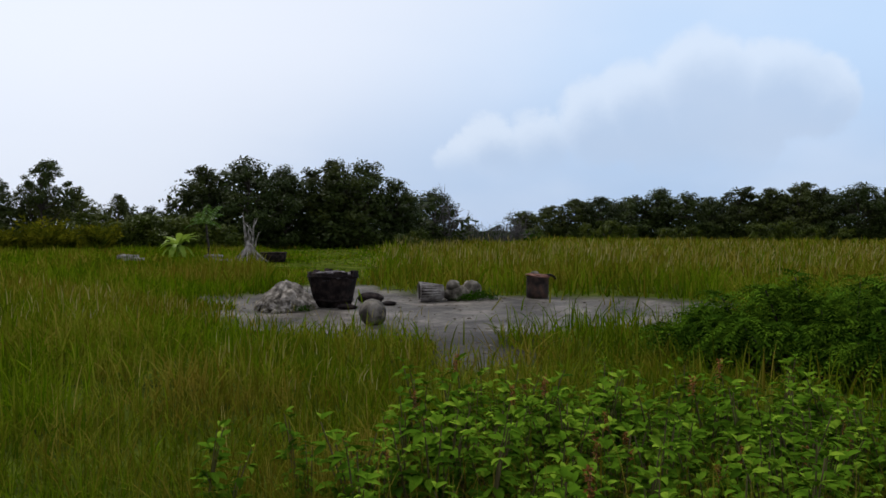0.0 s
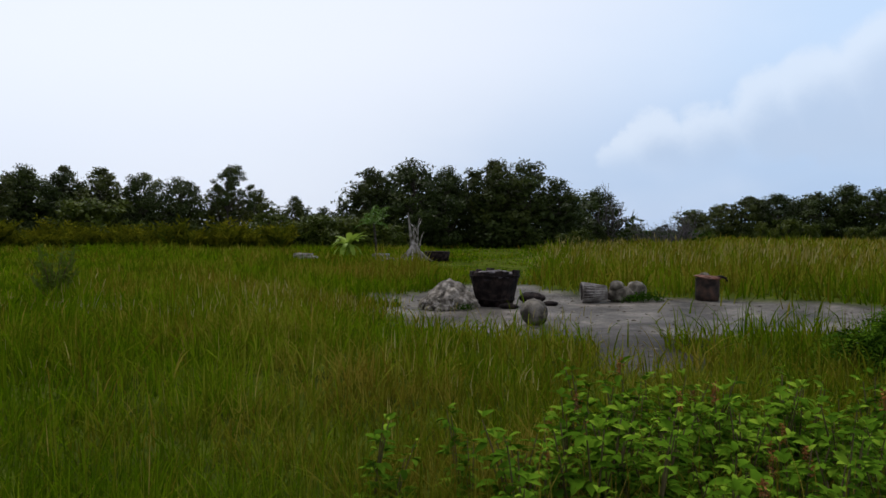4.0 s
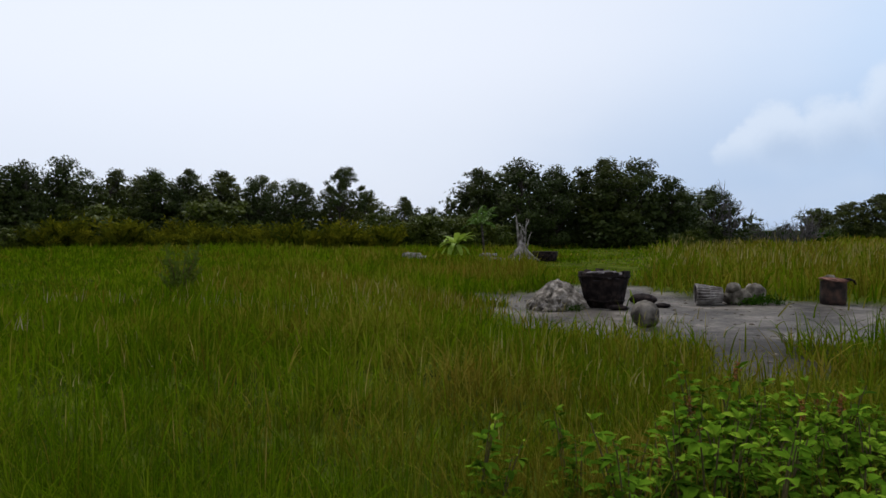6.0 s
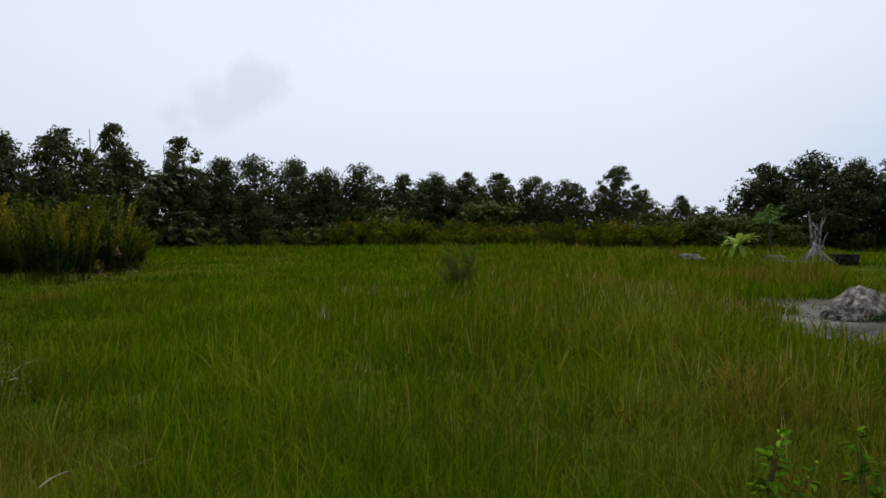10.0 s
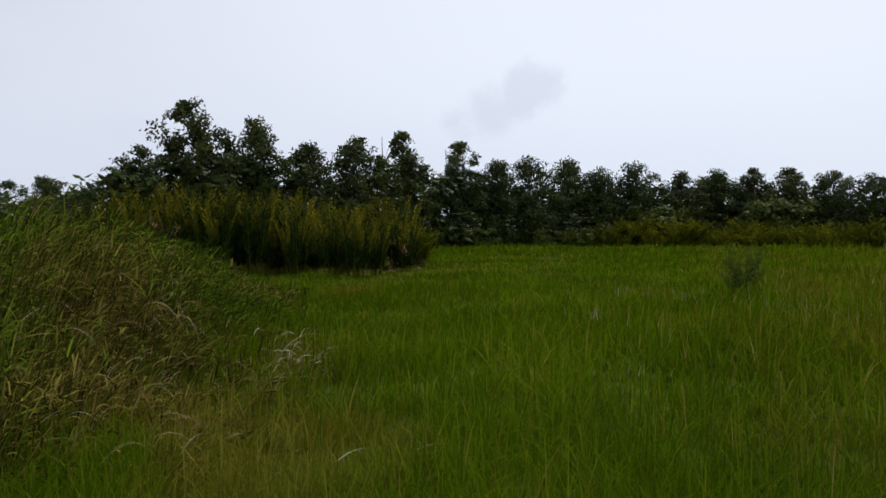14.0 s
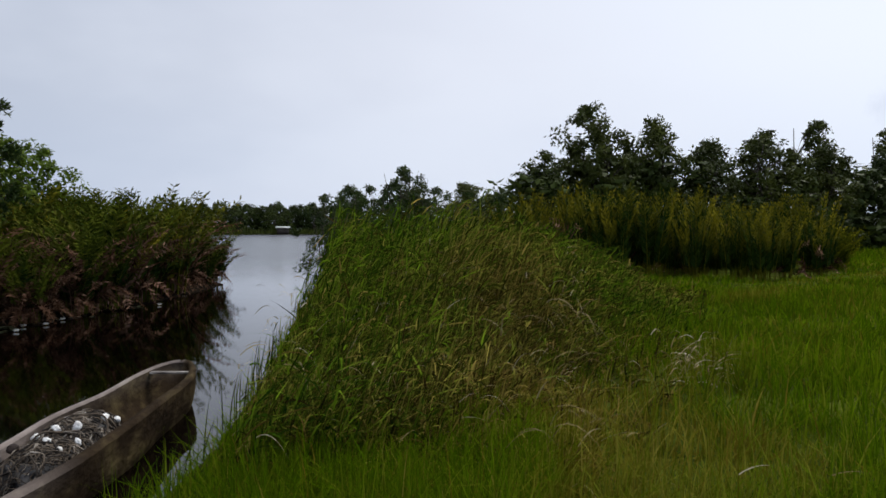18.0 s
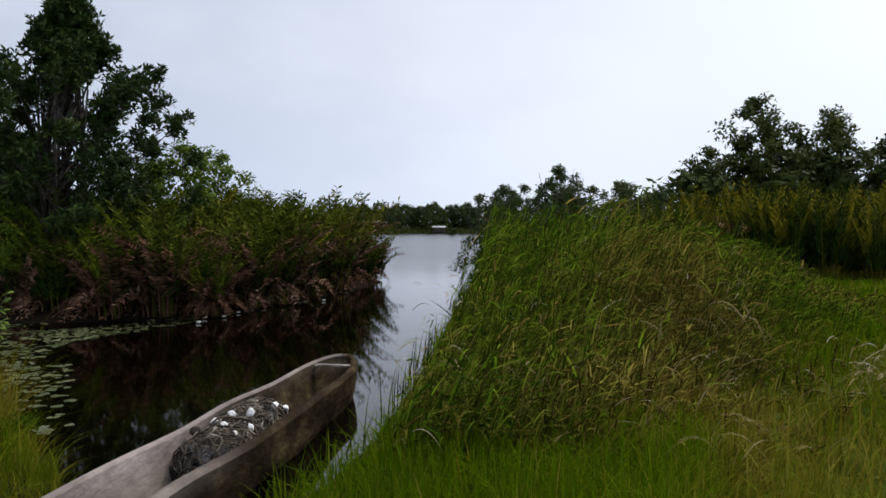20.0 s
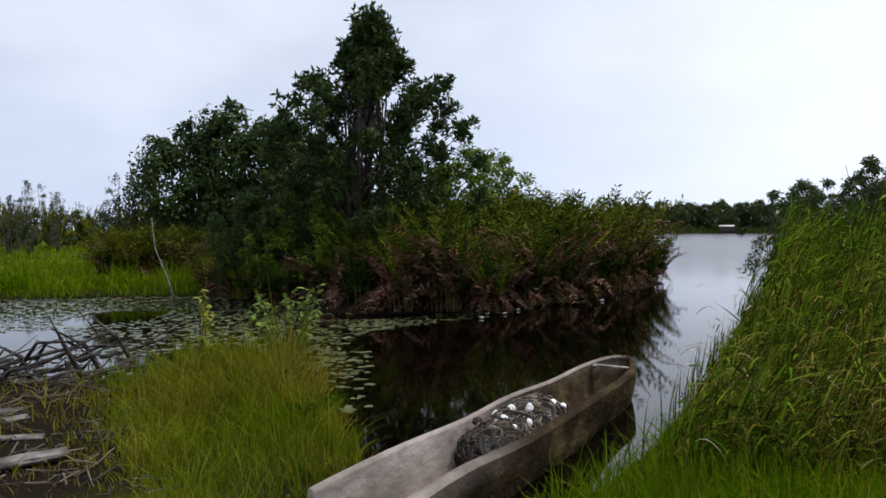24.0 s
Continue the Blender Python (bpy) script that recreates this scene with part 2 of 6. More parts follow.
PAD = material("lily_pads", [(0.02, 0.032, 0.010), (0.06, 0.075, 0.028), (0.19, 0.19, 0.10)], 0.28, 1.0, "island", spec=1.0)
PETAL = material("white_petals", [(0.7, 0.7, 0.68), (0.8, 0.8, 0.78)], 0.5, 9, translucent=0.3)
ORANGE = material("orange_flowers", [(0.10, 0.05, 0.02), (0.34, 0.13, 0.03)], 0.6, 9, "island")
BANANA = material("banana_leaves", [(0.12, 0.2, 0.02), (0.22, 0.32, 0.04), (0.33, 0.42, 0.08)], 0.4, 2, "island", translucent=0.35)
PLASTER = material("pale_wall", [(0.5, 0.48, 0.44), (0.65, 0.63, 0.6)], 0.8, 1)


def ground_material():
    m = material("marsh_ground", [(0.020, 0.028, 0.005), (0.048, 0.064, 0.009), (0.085, 0.105, 0.015)], 0.9, 1.2, bump=0.6, bump_scale=12)
    n, l = m.node_tree.nodes, m.node_tree.links
    p = n["Principled BSDF"]
    base = p.inputs["Base Color"].links[0].from_socket
    geo = next(x for x in n if x.type == "NEW_GEOMETRY")
    at = n.new("ShaderNodeAttribute")
    at.attribute_name = "bare"
    big = n.new("ShaderNodeTexNoise")
    big.inputs["Scale"].default_value, big.inputs["Detail"].default_value = 0.9, 7
    l.new(geo.outputs["Position"], big.inputs["Vector"])
    r = n.new("ShaderNodeValToRGB")
    for k, (pos, c) in enumerate(((0.40, (0.034, 0.030, 0.026)), (0.54, (0.10, 0.088, 0.077)), (0.70, (0.25, 0.219, 0.192)))):
        el = r.color_ramp.elements[k] if k < 2 else r.color_ramp.elements.new(pos)
    for k, (pos, c) in enumerate(((0.40, (0.034, 0.030, 0.026)), (0.54, (0.10, 0.088, 0.077)), (0.70, (0.25, 0.219, 0.192)))):
        r.color_ramp.elements[k].position, r.color_ramp.elements[k].color = pos, (*c, 1)
    fine = n.new("ShaderNodeTexNoise")
    fine.inputs["Scale"].default_value, fine.inputs["Detail"].default_value, fine.inputs["Roughness"].default_value = 5.0, 8, 0.7
    l.new(geo.outputs["Position"], fine.inputs["Vector"])
    both = n.new("ShaderNodeMix")
    both.inputs[0].default_value = 0.42
    l.new(big.outputs["Fac"], both.inputs[2])
    l.new(fine.outputs["Fac"], both.inputs[3])
    l.new(both.outputs[0], r.inputs[0])
    mx = n.new("ShaderNodeMix")
    mx.data_type = "RGBA"
    l.new(at.outputs["Fac"], mx.inputs[0])
    l.new(base, mx.inputs[6])
    l.new(r.outputs[0], mx.inputs[7])
    l.new(mx.outputs[2], p.inputs["Base Color"])
    # dark wet mud along the water
    wet = n.new("ShaderNodeAttribute")
    wet.attribute_name = "wet"
    mud = n.new("ShaderNodeMix")
    mud.data_type = "RGBA"
    l.new(wet.outputs["Fac"], mud.inputs[0])
    l.new(mx.outputs[2], mud.inputs[6])
    mud.inputs[7].default_value = (0.013, 0.010, 0.007, 1)
    l.new(mud.outputs[2], p.inputs["Base Color"])
    mr = n.new("ShaderNodeMapRange")
    mr.inputs[3].default_value, mr.inputs[4].default_value = 0.9, 0.55
    l.new(at.outputs["Fac"], mr.inputs[0])
    l.new(mr.outputs[0], p.inputs["Roughness"])
    ms = n.new("ShaderNodeMath")
    ms.operation = "MULTIPLY"
    ms.inputs[1].default_value = 0.03
    l.new(at.outputs["Fac"], ms.inputs[0])
    l.new(ms.outputs[0], p.inputs["Specular IOR Level"])
    return m


def water_material():
    m = bpy.data.materials.new("dark_still_water")
    m.use_nodes = True
    n, l = m.node_tree.nodes, m.node_tree.links
    p = n["Principled BSDF"]
    p.inputs["Base Color"].default_value = (0.0010, 0.0005, 0.0003, 1)
    p.inputs["Roughness"].default_value, p.inputs["IOR"].default_value = 0.04, 1.33
    geo = n.new("ShaderNodeNewGeometry")
    mp = n.new("ShaderNodeMapping")
    mp.inputs["Scale"].default_value = (0.8, 2.5, 1)
    l.new(geo.outputs["Position"], mp.inputs[0])
    t = n.new("ShaderNodeTexNoise")
    t.inputs["Scale"].default_value, t.inputs["Detail"].default_value = 1.6, 3
    l.new(mp.outputs[0], t.inputs["Vector"])
    b = n.new("ShaderNodeBump")
    b.inputs["Strength"].default_value, b.inputs["Distance"].default_value = 0.06, 0.02
    l.new(t.outputs["Fac"], b.inputs["Height"])
    l.new(b.outputs[0], p.inputs["Normal"])
    # the open lagoon is ruffled by the wind, the sheltered inlet is not
    sx = n.new("ShaderNodeSeparateXYZ")
    l.new(geo.outputs["Position"], sx.inputs[0])
    for lo, hi, sock in ((0.06, 1.0, b.inputs["Strength"]), (0.04, 0.22, p.inputs["Roughness"])):
        mr = n.new("ShaderNodeMapRange")
        mr.inputs[1].default_value, mr.inputs[2].default_value = -16, -50
        mr.inputs[3].default_value, mr.inputs[4].default_value = lo, hi
        l.new(sx.outputs["X"], mr.inputs[0])
        l.new(mr.outputs[0], sock)
    return m


GROUND, WATER = ground_material(), water_material()

# ---- mesh helpers ----
rng = np.random.default_rng(7)


def np_mesh(name, V, F, mat, smooth=False, attrs=None):
    V, F = np.asarray(V, np.float32), np.asarray(F, np.int32)
    me = bpy.data.meshes.new(name)
    me.vertices.add(len(V))
    me.vertices.foreach_set("co", V.ravel())
    me.loops.add(F.size)
    me.loops.foreach_set("vertex_index", F.ravel())
    me.polygons.add(len(F))
    me.polygons.foreach_set("loop_start", np.arange(0, F.size, F.shape[1], dtype=np.int32))
    for key, values in (attrs or {}).items():
        a = me.attributes.new(key, "FLOAT", "POINT")
        a.data.foreach_set("value", np.asarray(values, np.float32))
    me.update(calc_edges=True)
    if smooth:
        me.polygons.foreach_set("use_smooth", np.ones(len(F), bool))
    me.materials.append(mat)
    return me


def join(pieces):
    """Pieces of (V, F) joined into one."""
    Vs, Fs, k = [], [], 0
    for V, F in pieces:
        Vs.append(np.asarray(V, float))
        Fs.append(np.asarray(F) + k)
        k += len(V)
    return np.concatenate(Vs), np.concatenate(Fs)


def part(name, shape, mat, parent, label="", smooth=False, attrs=None):
    ob = new(name, np_mesh(name, shape[0], shape[1], mat, smooth, attrs))
    ob.parent = parent
    return tagged(ob, label) if label else ob


def thing(name, label, category, group="", kind="", at=(0, 0, 0), turn=0.0):
    ob = new(name)
    ob.empty_display_size = 0.1
    ob.matrix_basis = Matrix.Translation(at) @ pose(0, 0, 0, 0, 0, turn)
    return tagged(ob, label, category, group, kind)


def tube(points, radii, n=6, cap=True):
    """A round limb along a polyline, as triangles."""
    P = np.asarray(points, float)
    radii = np.broadcast_to(np.asarray(radii, float), len(P))
    T = np.gradient(P, axis=0)
    T /= np.linalg.norm(T, axis=1)[:, None] + 1e-9
    ref = np.where(np.abs(T[:, 2:3]) > 0.9, [[1.0, 0, 0]], [[0, 0, 1.0]])
    A = np.cross(T, ref)
    A /= np.linalg.norm(A, axis=1)[:, None] + 1e-9
    B = np.cross(T, A)
    ang = np.arange(n) * 2 * np.pi / n
    V = P[:, None] + radii[:, None, None] * (np.cos(ang)[None, :, None] * A[:, None] + np.sin(ang)[None, :, None] * B[:, None])
    V = V.reshape(-1, 3)
    F = []
    for i in range(len(P) - 1):
        for j in range(n):
            a, b = i * n + j, i * n + (j + 1) % n
            F += [(a, b, b + n), (a, b + n, a + n)]
    if cap:
        for e in (0, len(P) - 1):
            V = np.vstack([V, P[e]])
            c = len(V) - 1
            for j in range(n):
                a, b = e * n + j, e * n + (j + 1) % n
                F.append((c, b, a) if e == 0 else (c, a, b))
    return V, np.array(F)


def blades(root, height, width, lean, bend, segs=3, face=None, g=rng):
    """Grass blades: arched, tapering strips that grow from root. lean: angle in the plan; bend: how far the tip goes over."""
    N = len(root)
    if face is None:
        face = g.uniform(0, np.pi, N)
    t = np.linspace(0, 1, segs + 1)[None, :]
    out = (bend * height)[:, None] * t ** 1.8
    up = height[:, None] * (t - 0.35 * np.minimum(bend, 1.4)[:, None] * t ** 2.4)
    cx, cy = root[:, 0:1] + np.cos(lean)[:, None] * out, root[:, 1:2] + np.sin(lean)[:, None] * out
    cz = root[:, 2:3] + up
    w = width[:, None] * 0.5 * (1 - 0.75 * t ** 1.5)
    sx, sy = np.cos(face)[:, None] * w, np.sin(face)[:, None] * w
    L = np.stack([cx - sx, cy - sy, cz], -1)
    R = np.stack([cx + sx, cy + sy, cz], -1)
    k = 2 * segs + 1
    V = np.empty((N, k, 3))
    V[:, 0:2 * segs:2], V[:, 1:2 * segs:2] = L[:, :segs], R[:, :segs]
    V[:, 2 * segs] = np.stack([cx[:, -1], cy[:, -1], cz[:, -1]], -1)
    f = []
    for s in range(segs - 1):
        a = 2 * s
        f += [(a, a + 1, a + 3), (a, a + 3, a + 2)]
    f.append((2 * segs - 2, 2 * segs - 1, 2 * segs))
    F = (np.array(f)[None] + (np.arange(N) * k)[:, None, None]).reshape(-1, 3)
    return V.reshape(-1, 3), F, k


def streamers(root, length, width, lean, rise, droop, segs=4, roll=0.35, g=rng):
    """Long leaves that spring out, arch over and hang, with their upper face to the sky."""
    N = len(root)
    t = np.linspace(0, 1, segs + 1)[None, :]
    run = length[:, None] * (np.cos(rise)[:, None] * t)
    up = length[:, None] * (np.sin(rise)[:, None] * t - droop[:, None] * t ** 2)
    c = np.stack([root[:, 0:1] + np.cos(lean)[:, None] * run, root[:, 1:2] + np.sin(lean)[:, None] * run, root[:, 2:3] + up], -1)
    a = g.normal(0, roll, N)
    side = np.stack([-np.sin(lean) * np.cos(a), np.cos(lean) * np.cos(a), np.sin(a)], -1)[:, None]
    w = (width[:, None] * 0.5 * (0.55 + 0.45 * np.sin(np.pi * np.minimum(1, t + 0.25))) * (1 - 0.85 * t ** 2))[..., None]
    k = 2 * segs + 1
    V = np.empty((N, k, 3))
    V[:, 0:2 * segs:2], V[:, 1:2 * segs:2] = (c - side * w)[:, :segs], (c + side * w)[:, :segs]
    V[:, 2 * segs] = c[:, -1]
    f = []
    for q in range(segs - 1):
        b = 2 * q
        f += [(b, b + 1, b + 3), (b, b + 3, b + 2)]
    f.append((2 * segs - 2, 2 * segs - 1, 2 * segs))
    F = (np.array(f)[None] + (np.arange(N) * k)[:, None, None]).reshape(-1, 3)
    return V.reshape(-1, 3), F, k


def unit(v):
    return v / (np.linalg.norm(v, axis=-1, keepdims=True) + 1e-9)


def leaves(base, direction, length, width, g=rng, fold=0.25, flat=0.0):
    """Folded, pointed leaves of two faces each."""
    N = len(base)
    d = unit(direction)
    r = g.normal(size=(N, 3))
    r[:, 2] += flat
    s = unit(np.cross(d, r))
    nrm = np.cross(s, d)
    length, width = np.broadcast_to(length, N)[:, None], np.broadcast_to(width, N)[:, None]
    mid = base + d * length * 0.45
    V = np.stack([base, mid + s * width / 2 + nrm * width * fold, base + d * length, mid - s * width / 2 + nrm * width * fold], 1)
    F = (np.array([(0, 2, 1), (0, 3, 2)])[None] + (np.arange(N) * 4)[:, None, None]).reshape(-1, 3)
    return V.reshape(-1, 3), F


def skin_leaves(base, normal, length, width, g=rng, fold=0.18):
    """Leaves that lie roughly on the skin of a clump, facing outward."""
    n = unit(normal)
    d = unit(np.cross(n, g.normal(size=n.shape)) + 0.25 * n)
    s = unit(np.cross(n, d))
    N = len(base)
    length, width = np.broadcast_to(length, N)[:, None], np.broadcast_to(width, N)[:, None]
    mid = base + d * length * 0.45
    V = np.stack([base, mid + s * width / 2 - n * width * fold, base + d * length, mid - s * width / 2 - n * width * fold], 1)
    F = (np.array([(0, 2, 1), (0, 3, 2)])[None] + (np.arange(N) * 4)[:, None, None]).reshape(-1, 3)
    return V.reshape(-1, 3), F


def lathe(profile, n=24, wobble=0.0, g=rng):
    """A turned form from (radius, height) pairs."""
    ang = np.arange(n) * 2 * np.pi / n
    V = []
    for r, z in profile:
        k = 1 + (g.uniform(-wobble, wobble, n) if wobble else 0)
        V.append(np.stack([r * k * np.cos(ang), r * k * np.sin(ang), np.full(n, z)], 1))
    V = np.concatenate(V)
    F = []
    for i in range(len(profile) - 1):
        for j in range(n):
            a, b = i * n + j, i * n + (j + 1) % n
            F += [(a, b, b + n), (a, b + n, a + n)]
    for e, flip in ((0, True), (len(profile) - 1, False)):
        V = np.vstack([V, V[e * n:(e + 1) * n].mean(0)])
        for j in range(n):
            a, b = e * n + j, e * n + (j + 1) % n
            F.append((len(V) - 1, b, a) if flip else (len(V) - 1, a, b))
    return V, np.array(F)


def lump(size, seed, rough=0.2, detail=1.6, n=18, flat=-0.9):
    """An uneven boulder or heap, cut flat near its foot."""
    th, ph = np.linspace(0, np.pi, n), np.arange(2 * n) * np.pi / n
    V = []
    for a in th:
        for b in ph:
            p = Vector((math.sin(a) * math.cos(b), math.sin(a) * math.sin(b), math.cos(a)))
            k = 1 + rough * noise.fractal(p * detail + Vector((seed * 3.7, seed, 0)), 0.9, 2.1, 4)
            q = p * k
            V.append((q.x * size[0], q.y * size[1], max(q.z, flat) * size[2]))
    F = []
    m = 2 * n
    for i in range(n - 1):
        for j in range(m):
            a, b = i * m + j, i * m + (j + 1) % m
            F += [(a, a + m, b + m), (a, b + m, b)]
    return np.array(V), np.array(F)


def moved(shape, m):
    V = np.asarray(shape[0])
    A = np.array(m)
    return V @ A[:3, :3].T + A[:3, 3], shape[1]


# ---- the plan ----
WATER_Z = -0.2
NEAR_BANK = [(-230, 70), (-60, 6), (-35, -2.5), (-27, -3.2), (-13, -2.05), (-8.5, -1.7), (-6.4, -1.6), (-5.3, -1.65), (-4.4, -1.9), (-3.3, -1.95), (-3.2, -2.9),
             (-4.45, -3.05), (-5.1, -3.55), (-5.7, -4.2), (-6.6, -5.1), (-7.0, -6.2), (-6.2, -7.2), (-5.5, -8.2), (-5.3, -9.5), (-4.5, -12), (-1, -18)]
FAR_BANK = [(-4, -26), (-9, -22), (-12.3, -19.9), (-15.6, -15.8), (-14.6, -13.6), (-13.8, -12.2), (-13.5, -10.3), (-13.9, -9.0), (-14.9, -7.3),
            (-19.2, -6.3), (-25.8, -6.0), (-30, -8.5), (-60, -30), (-235, -130), (-268, -50), (-262, 20)]
LAKE = np.array(NEAR_BANK + FAR_BANK, float)
PENINSULA = np.array([(-15.9, -15.2), (-14.9, -13.4), (-14.2, -12.0), (-14.0, -10.4), (-14.4, -9.2), (-15.3, -7.7), (-19.4, -6.6), (-25.4, -6.4), (-28, -8.5), (-24, -12), (-20, -15), (-18.5, -19)], float)
REEDS = np.array([(-4.9, -1.1), (-5.4, -1.3), (-6.5, -1.32), (-8.5, -1.35), (-13, -1.6), (-20, -2.2), (-22, -2.2), (-24, 4), (-22, 6), (-13, 4.2), (-10.2, 2.9), (-8.2, 1.5), (-6.5, 0.8), (-5.2, 0.2)], float)
BARE = np.array([(-5.6, 18.5), (-3.8, 15.0), (-2.9, 13.0), (-1.2, 12.3), (-0.4, 12.4), (-0.1, 10.9), (0.3, 9.6), (0.6, 9.9), (0.9, 11.6), (2.2, 13.0),
                 (3.8, 13.0), (5.6, 14.6), (6.6, 17.4), (4.0, 18.4), (2.4, 19.1), (1.2, 18.5), (-0.5, 19.4), (-1.9, 21.5), (-3.2, 24.5), (-3.6, 23.5), (-3.4, 20.5)], float)


def inside_distance(P, poly):
    """Distance to a polygon's edge, positive inside."""
    P = np.asarray(P, float)[:, :2]
    best, odd = np.full(len(P), 1e9), np.zeros(len(P), bool)
    for a, b in zip(poly, np.roll(poly, -1, 0)):
        e = b - a
        k = np.clip(((P - a) @ e) / (e @ e), 0, 1)
        best = np.minimum(best, np.hypot(*(P - a - k[:, None] * e).T))
        with np.errstate(divide="ignore", invalid="ignore"):
            odd ^= ((a[1] > P[:, 1]) != (b[1] > P[:, 1])) & (P[:, 0] < (b[0] - a[0]) * (P[:, 1] - a[1]) / (b[1] - a[1]) + a[0])
    return np.where(odd, best, -best)


def wave(P, scale, seed=0.0):
    """A smooth random field over the plan, about -1 to 1."""
    x, y = np.asarray(P)[:, 0] / scale, np.asarray(P)[:, 1] / scale
    return (np.sin(x * 1.3 + 1.7 * np.sin(y * 0.9 + seed)) + np.sin(y * 1.7 + 1.3 * np.sin(x * 1.1 + seed * 2.1)) + np.sin((x + y) * 0.77 + seed)) / 2.2


def smooth(x, a, b):
    t = np.clip((np.asarray(x) - a) / (b - a), 0, 1)
    return t * t * (3 - 2 * t)


def ground_height(P):
    P = np.asarray(P, float)
    w = inside_distance(P, LAKE)
    bare = smooth(inside_distance(P, BARE), -0.4, 0.3)
    z = 0.03 * wave(P, 1.7) + 0.02 * wave(P, 0.6, 2) - 0.04 * bare
    return z * (1 - smooth(w, -1.5, 0)) - 0.2 * smooth(w, -0.55, 0.0) - 0.5 * smooth(w, 0, 0.9)


def polar(P):
    P = np.asarray(P)
    return (np.degrees(np.arctan2(-P[:, 0], P[:, 1])) + 40) % 360 - 40, np.hypot(P[:, 0], P[:, 1])


def build_ground():
    rs = np.concatenate([[0], np.geomspace(0.8, 40, 130), np.geomspace(44, 1500, 45)])
    n = 420
    ang = np.arange(n) * 2 * np.pi / n
    P = np.concatenate([np.stack([r * np.cos(ang), r * np.sin(ang)], 1) for r in rs])
    z = ground_height(P)
    V = np.column_stack([P, z])
    F = []
    i = np.arange(len(rs) - 1)[:, None] * n
    j = np.arange(n)[None]
    a, b = i + j, i + (j + 1) % n
    F = np.stack([a, b, b + n, a + n], -1).reshape(-1, 4)[:, ::-1]
    bare = smooth(inside_distance(P, BARE) + 0.35 * wave(P, 0.8, 4), -0.5, 0.15)
    az, d = polar(P)
    wet = np.maximum(smooth(inside_distance(P, LAKE), -1.0, -0.2), smooth(-np.hypot(P[:, 0] + 3.9, P[:, 1] + 6.6) + 0.5 * wave(P, 0.8, 3), -3.6, -2.6))
    wet = np.maximum(wet, smooth(inside_distance(P, PENINSULA), -1.5, -0.5))
    wet = np.maximum(wet, smooth(inside_distance(P, REEDS), -0.4, 0.2))
    wet = np.maximum(wet, 0.72 * smooth(-np.hypot(P[:, 0] - 0.3, P[:, 1] - 10.9) + 0.4 * wave(P, 0.6, 5), -2.0, -0.9))
    ob = new("ground", np_mesh("ground", V, F, GROUND, True, {"bare": bare, "wet": wet}))
    tagged(ob, "dark marsh soil with a bare grey mud flat", "ground", kind="structure")
    me = np_mesh("water", [(-400, -200, WATER_Z), (0.5, -200, WATER_Z), (0.5, 120, WATER_Z), (-400, 120, WATER_Z)], [(0, 1, 2, 3)], WATER)
    tagged(new("water", me), "still dark brown lagoon water reflecting the sky", "water", kind="structure")


build_ground()


def scatter(n, r0, r1, az0, az1, power=0.0, g=rng):
    """Points in a sector; power 0 spreads them evenly in the logarithm of the distance."""
    r = np.exp(g.uniform(np.log(r0), np.log(r1), n)) if power == 0 else (g.uniform(r0 ** power, r1 ** power, n)) ** (1 / power)
    a = np.radians(g.uniform(az0, az1, n))
    return np.stack([-np.sin(a) * r, np.cos(a) * r], 1)


def dry_land(P, margin=0.15):
    return inside_distance(P, LAKE) < -margin


FERNBANK = np.array([(-31, 16.5), (-27, 15.5), (-22.8, 10.6), (-25, 8.3), (-26, 5), (-32, 3), (-40, 8), (-38, 18)], float)


BUSH_AT = (4.65, 8.95)
BOAT = np.array([(-3.2, -1.85), (-4.6, -1.72), (-8.9, -1.72), (-8.9, -3.0), (-3.2, -2.95)], float)


def grass_height(P):
    az, d = polar(P)
    h = 0.42 + 0.10 * wave(P, 2.3, 1) + 0.07 * wave(P, 0.8, 3)
    h += 0.34 * smooth(d, 17, 19.5) * smooth(az, 7, 4)              # tall stand behind the mud flat
    h += 0.26 * smooth(d, 20, 25) * smooth(az, 10, 13) * smooth(az, 30, 22) * (1 - smooth(d, 31, 36))
    h += 0.12 * smooth(az, 45, 38) * smooth(d, 6, 10)
    h -= 0.17 * smooth(az, 28, 45) * smooth(d, 12, 22)
    h += 0.26 * smooth(az, 27, 32) * smooth(az, 100, 90) * smooth(d, 38, 54)
    h += 0.18 * smooth(-np.hypot(P[:, 0] + 6.0, P[:, 1] + 5.5), -1.3, -0.2) + 0.12 * smooth(-np.hypot(P[:, 0] + 5.0, P[:, 1] + 4.6), -0.8, -0.1)   # tufts on the landing
    h += 0.10 * smooth(az, 78, 84) * smooth(az, 116, 108) * smooth(d, 6.6, 5.6)
    h -= 0.24 * smooth(az + 2.5 * wave(P, 0.7, 1), 138, 145) * (1 - smooth(d, 12, 16))                              # trodden landing
    h -= 0.36 * smooth(d, 21, 25) * smooth(-np.abs(az - 8.6), -5.0, -3.0) * (1 - smooth(d, 60, 70))   # a mown-looking way
    h += 0.34 * smooth(az, 128, 133) * smooth(d, 19, 22) * (1 - smooth(d, 27, 32))            # meadow beyond the inlet
    for x, y, r in ((-8.6, 33.2, 6.0), (-14.2, 34.0, 3.4), (-13.4, 42.5, 4.0)):          # low growth round the stump, the logs and the palm
        h *= 1 - 0.78 * smooth(-np.hypot(P[:, 0] - x, P[:, 1] - y), -r, -0.5 * r)
    return np.maximum(h, 0.10)


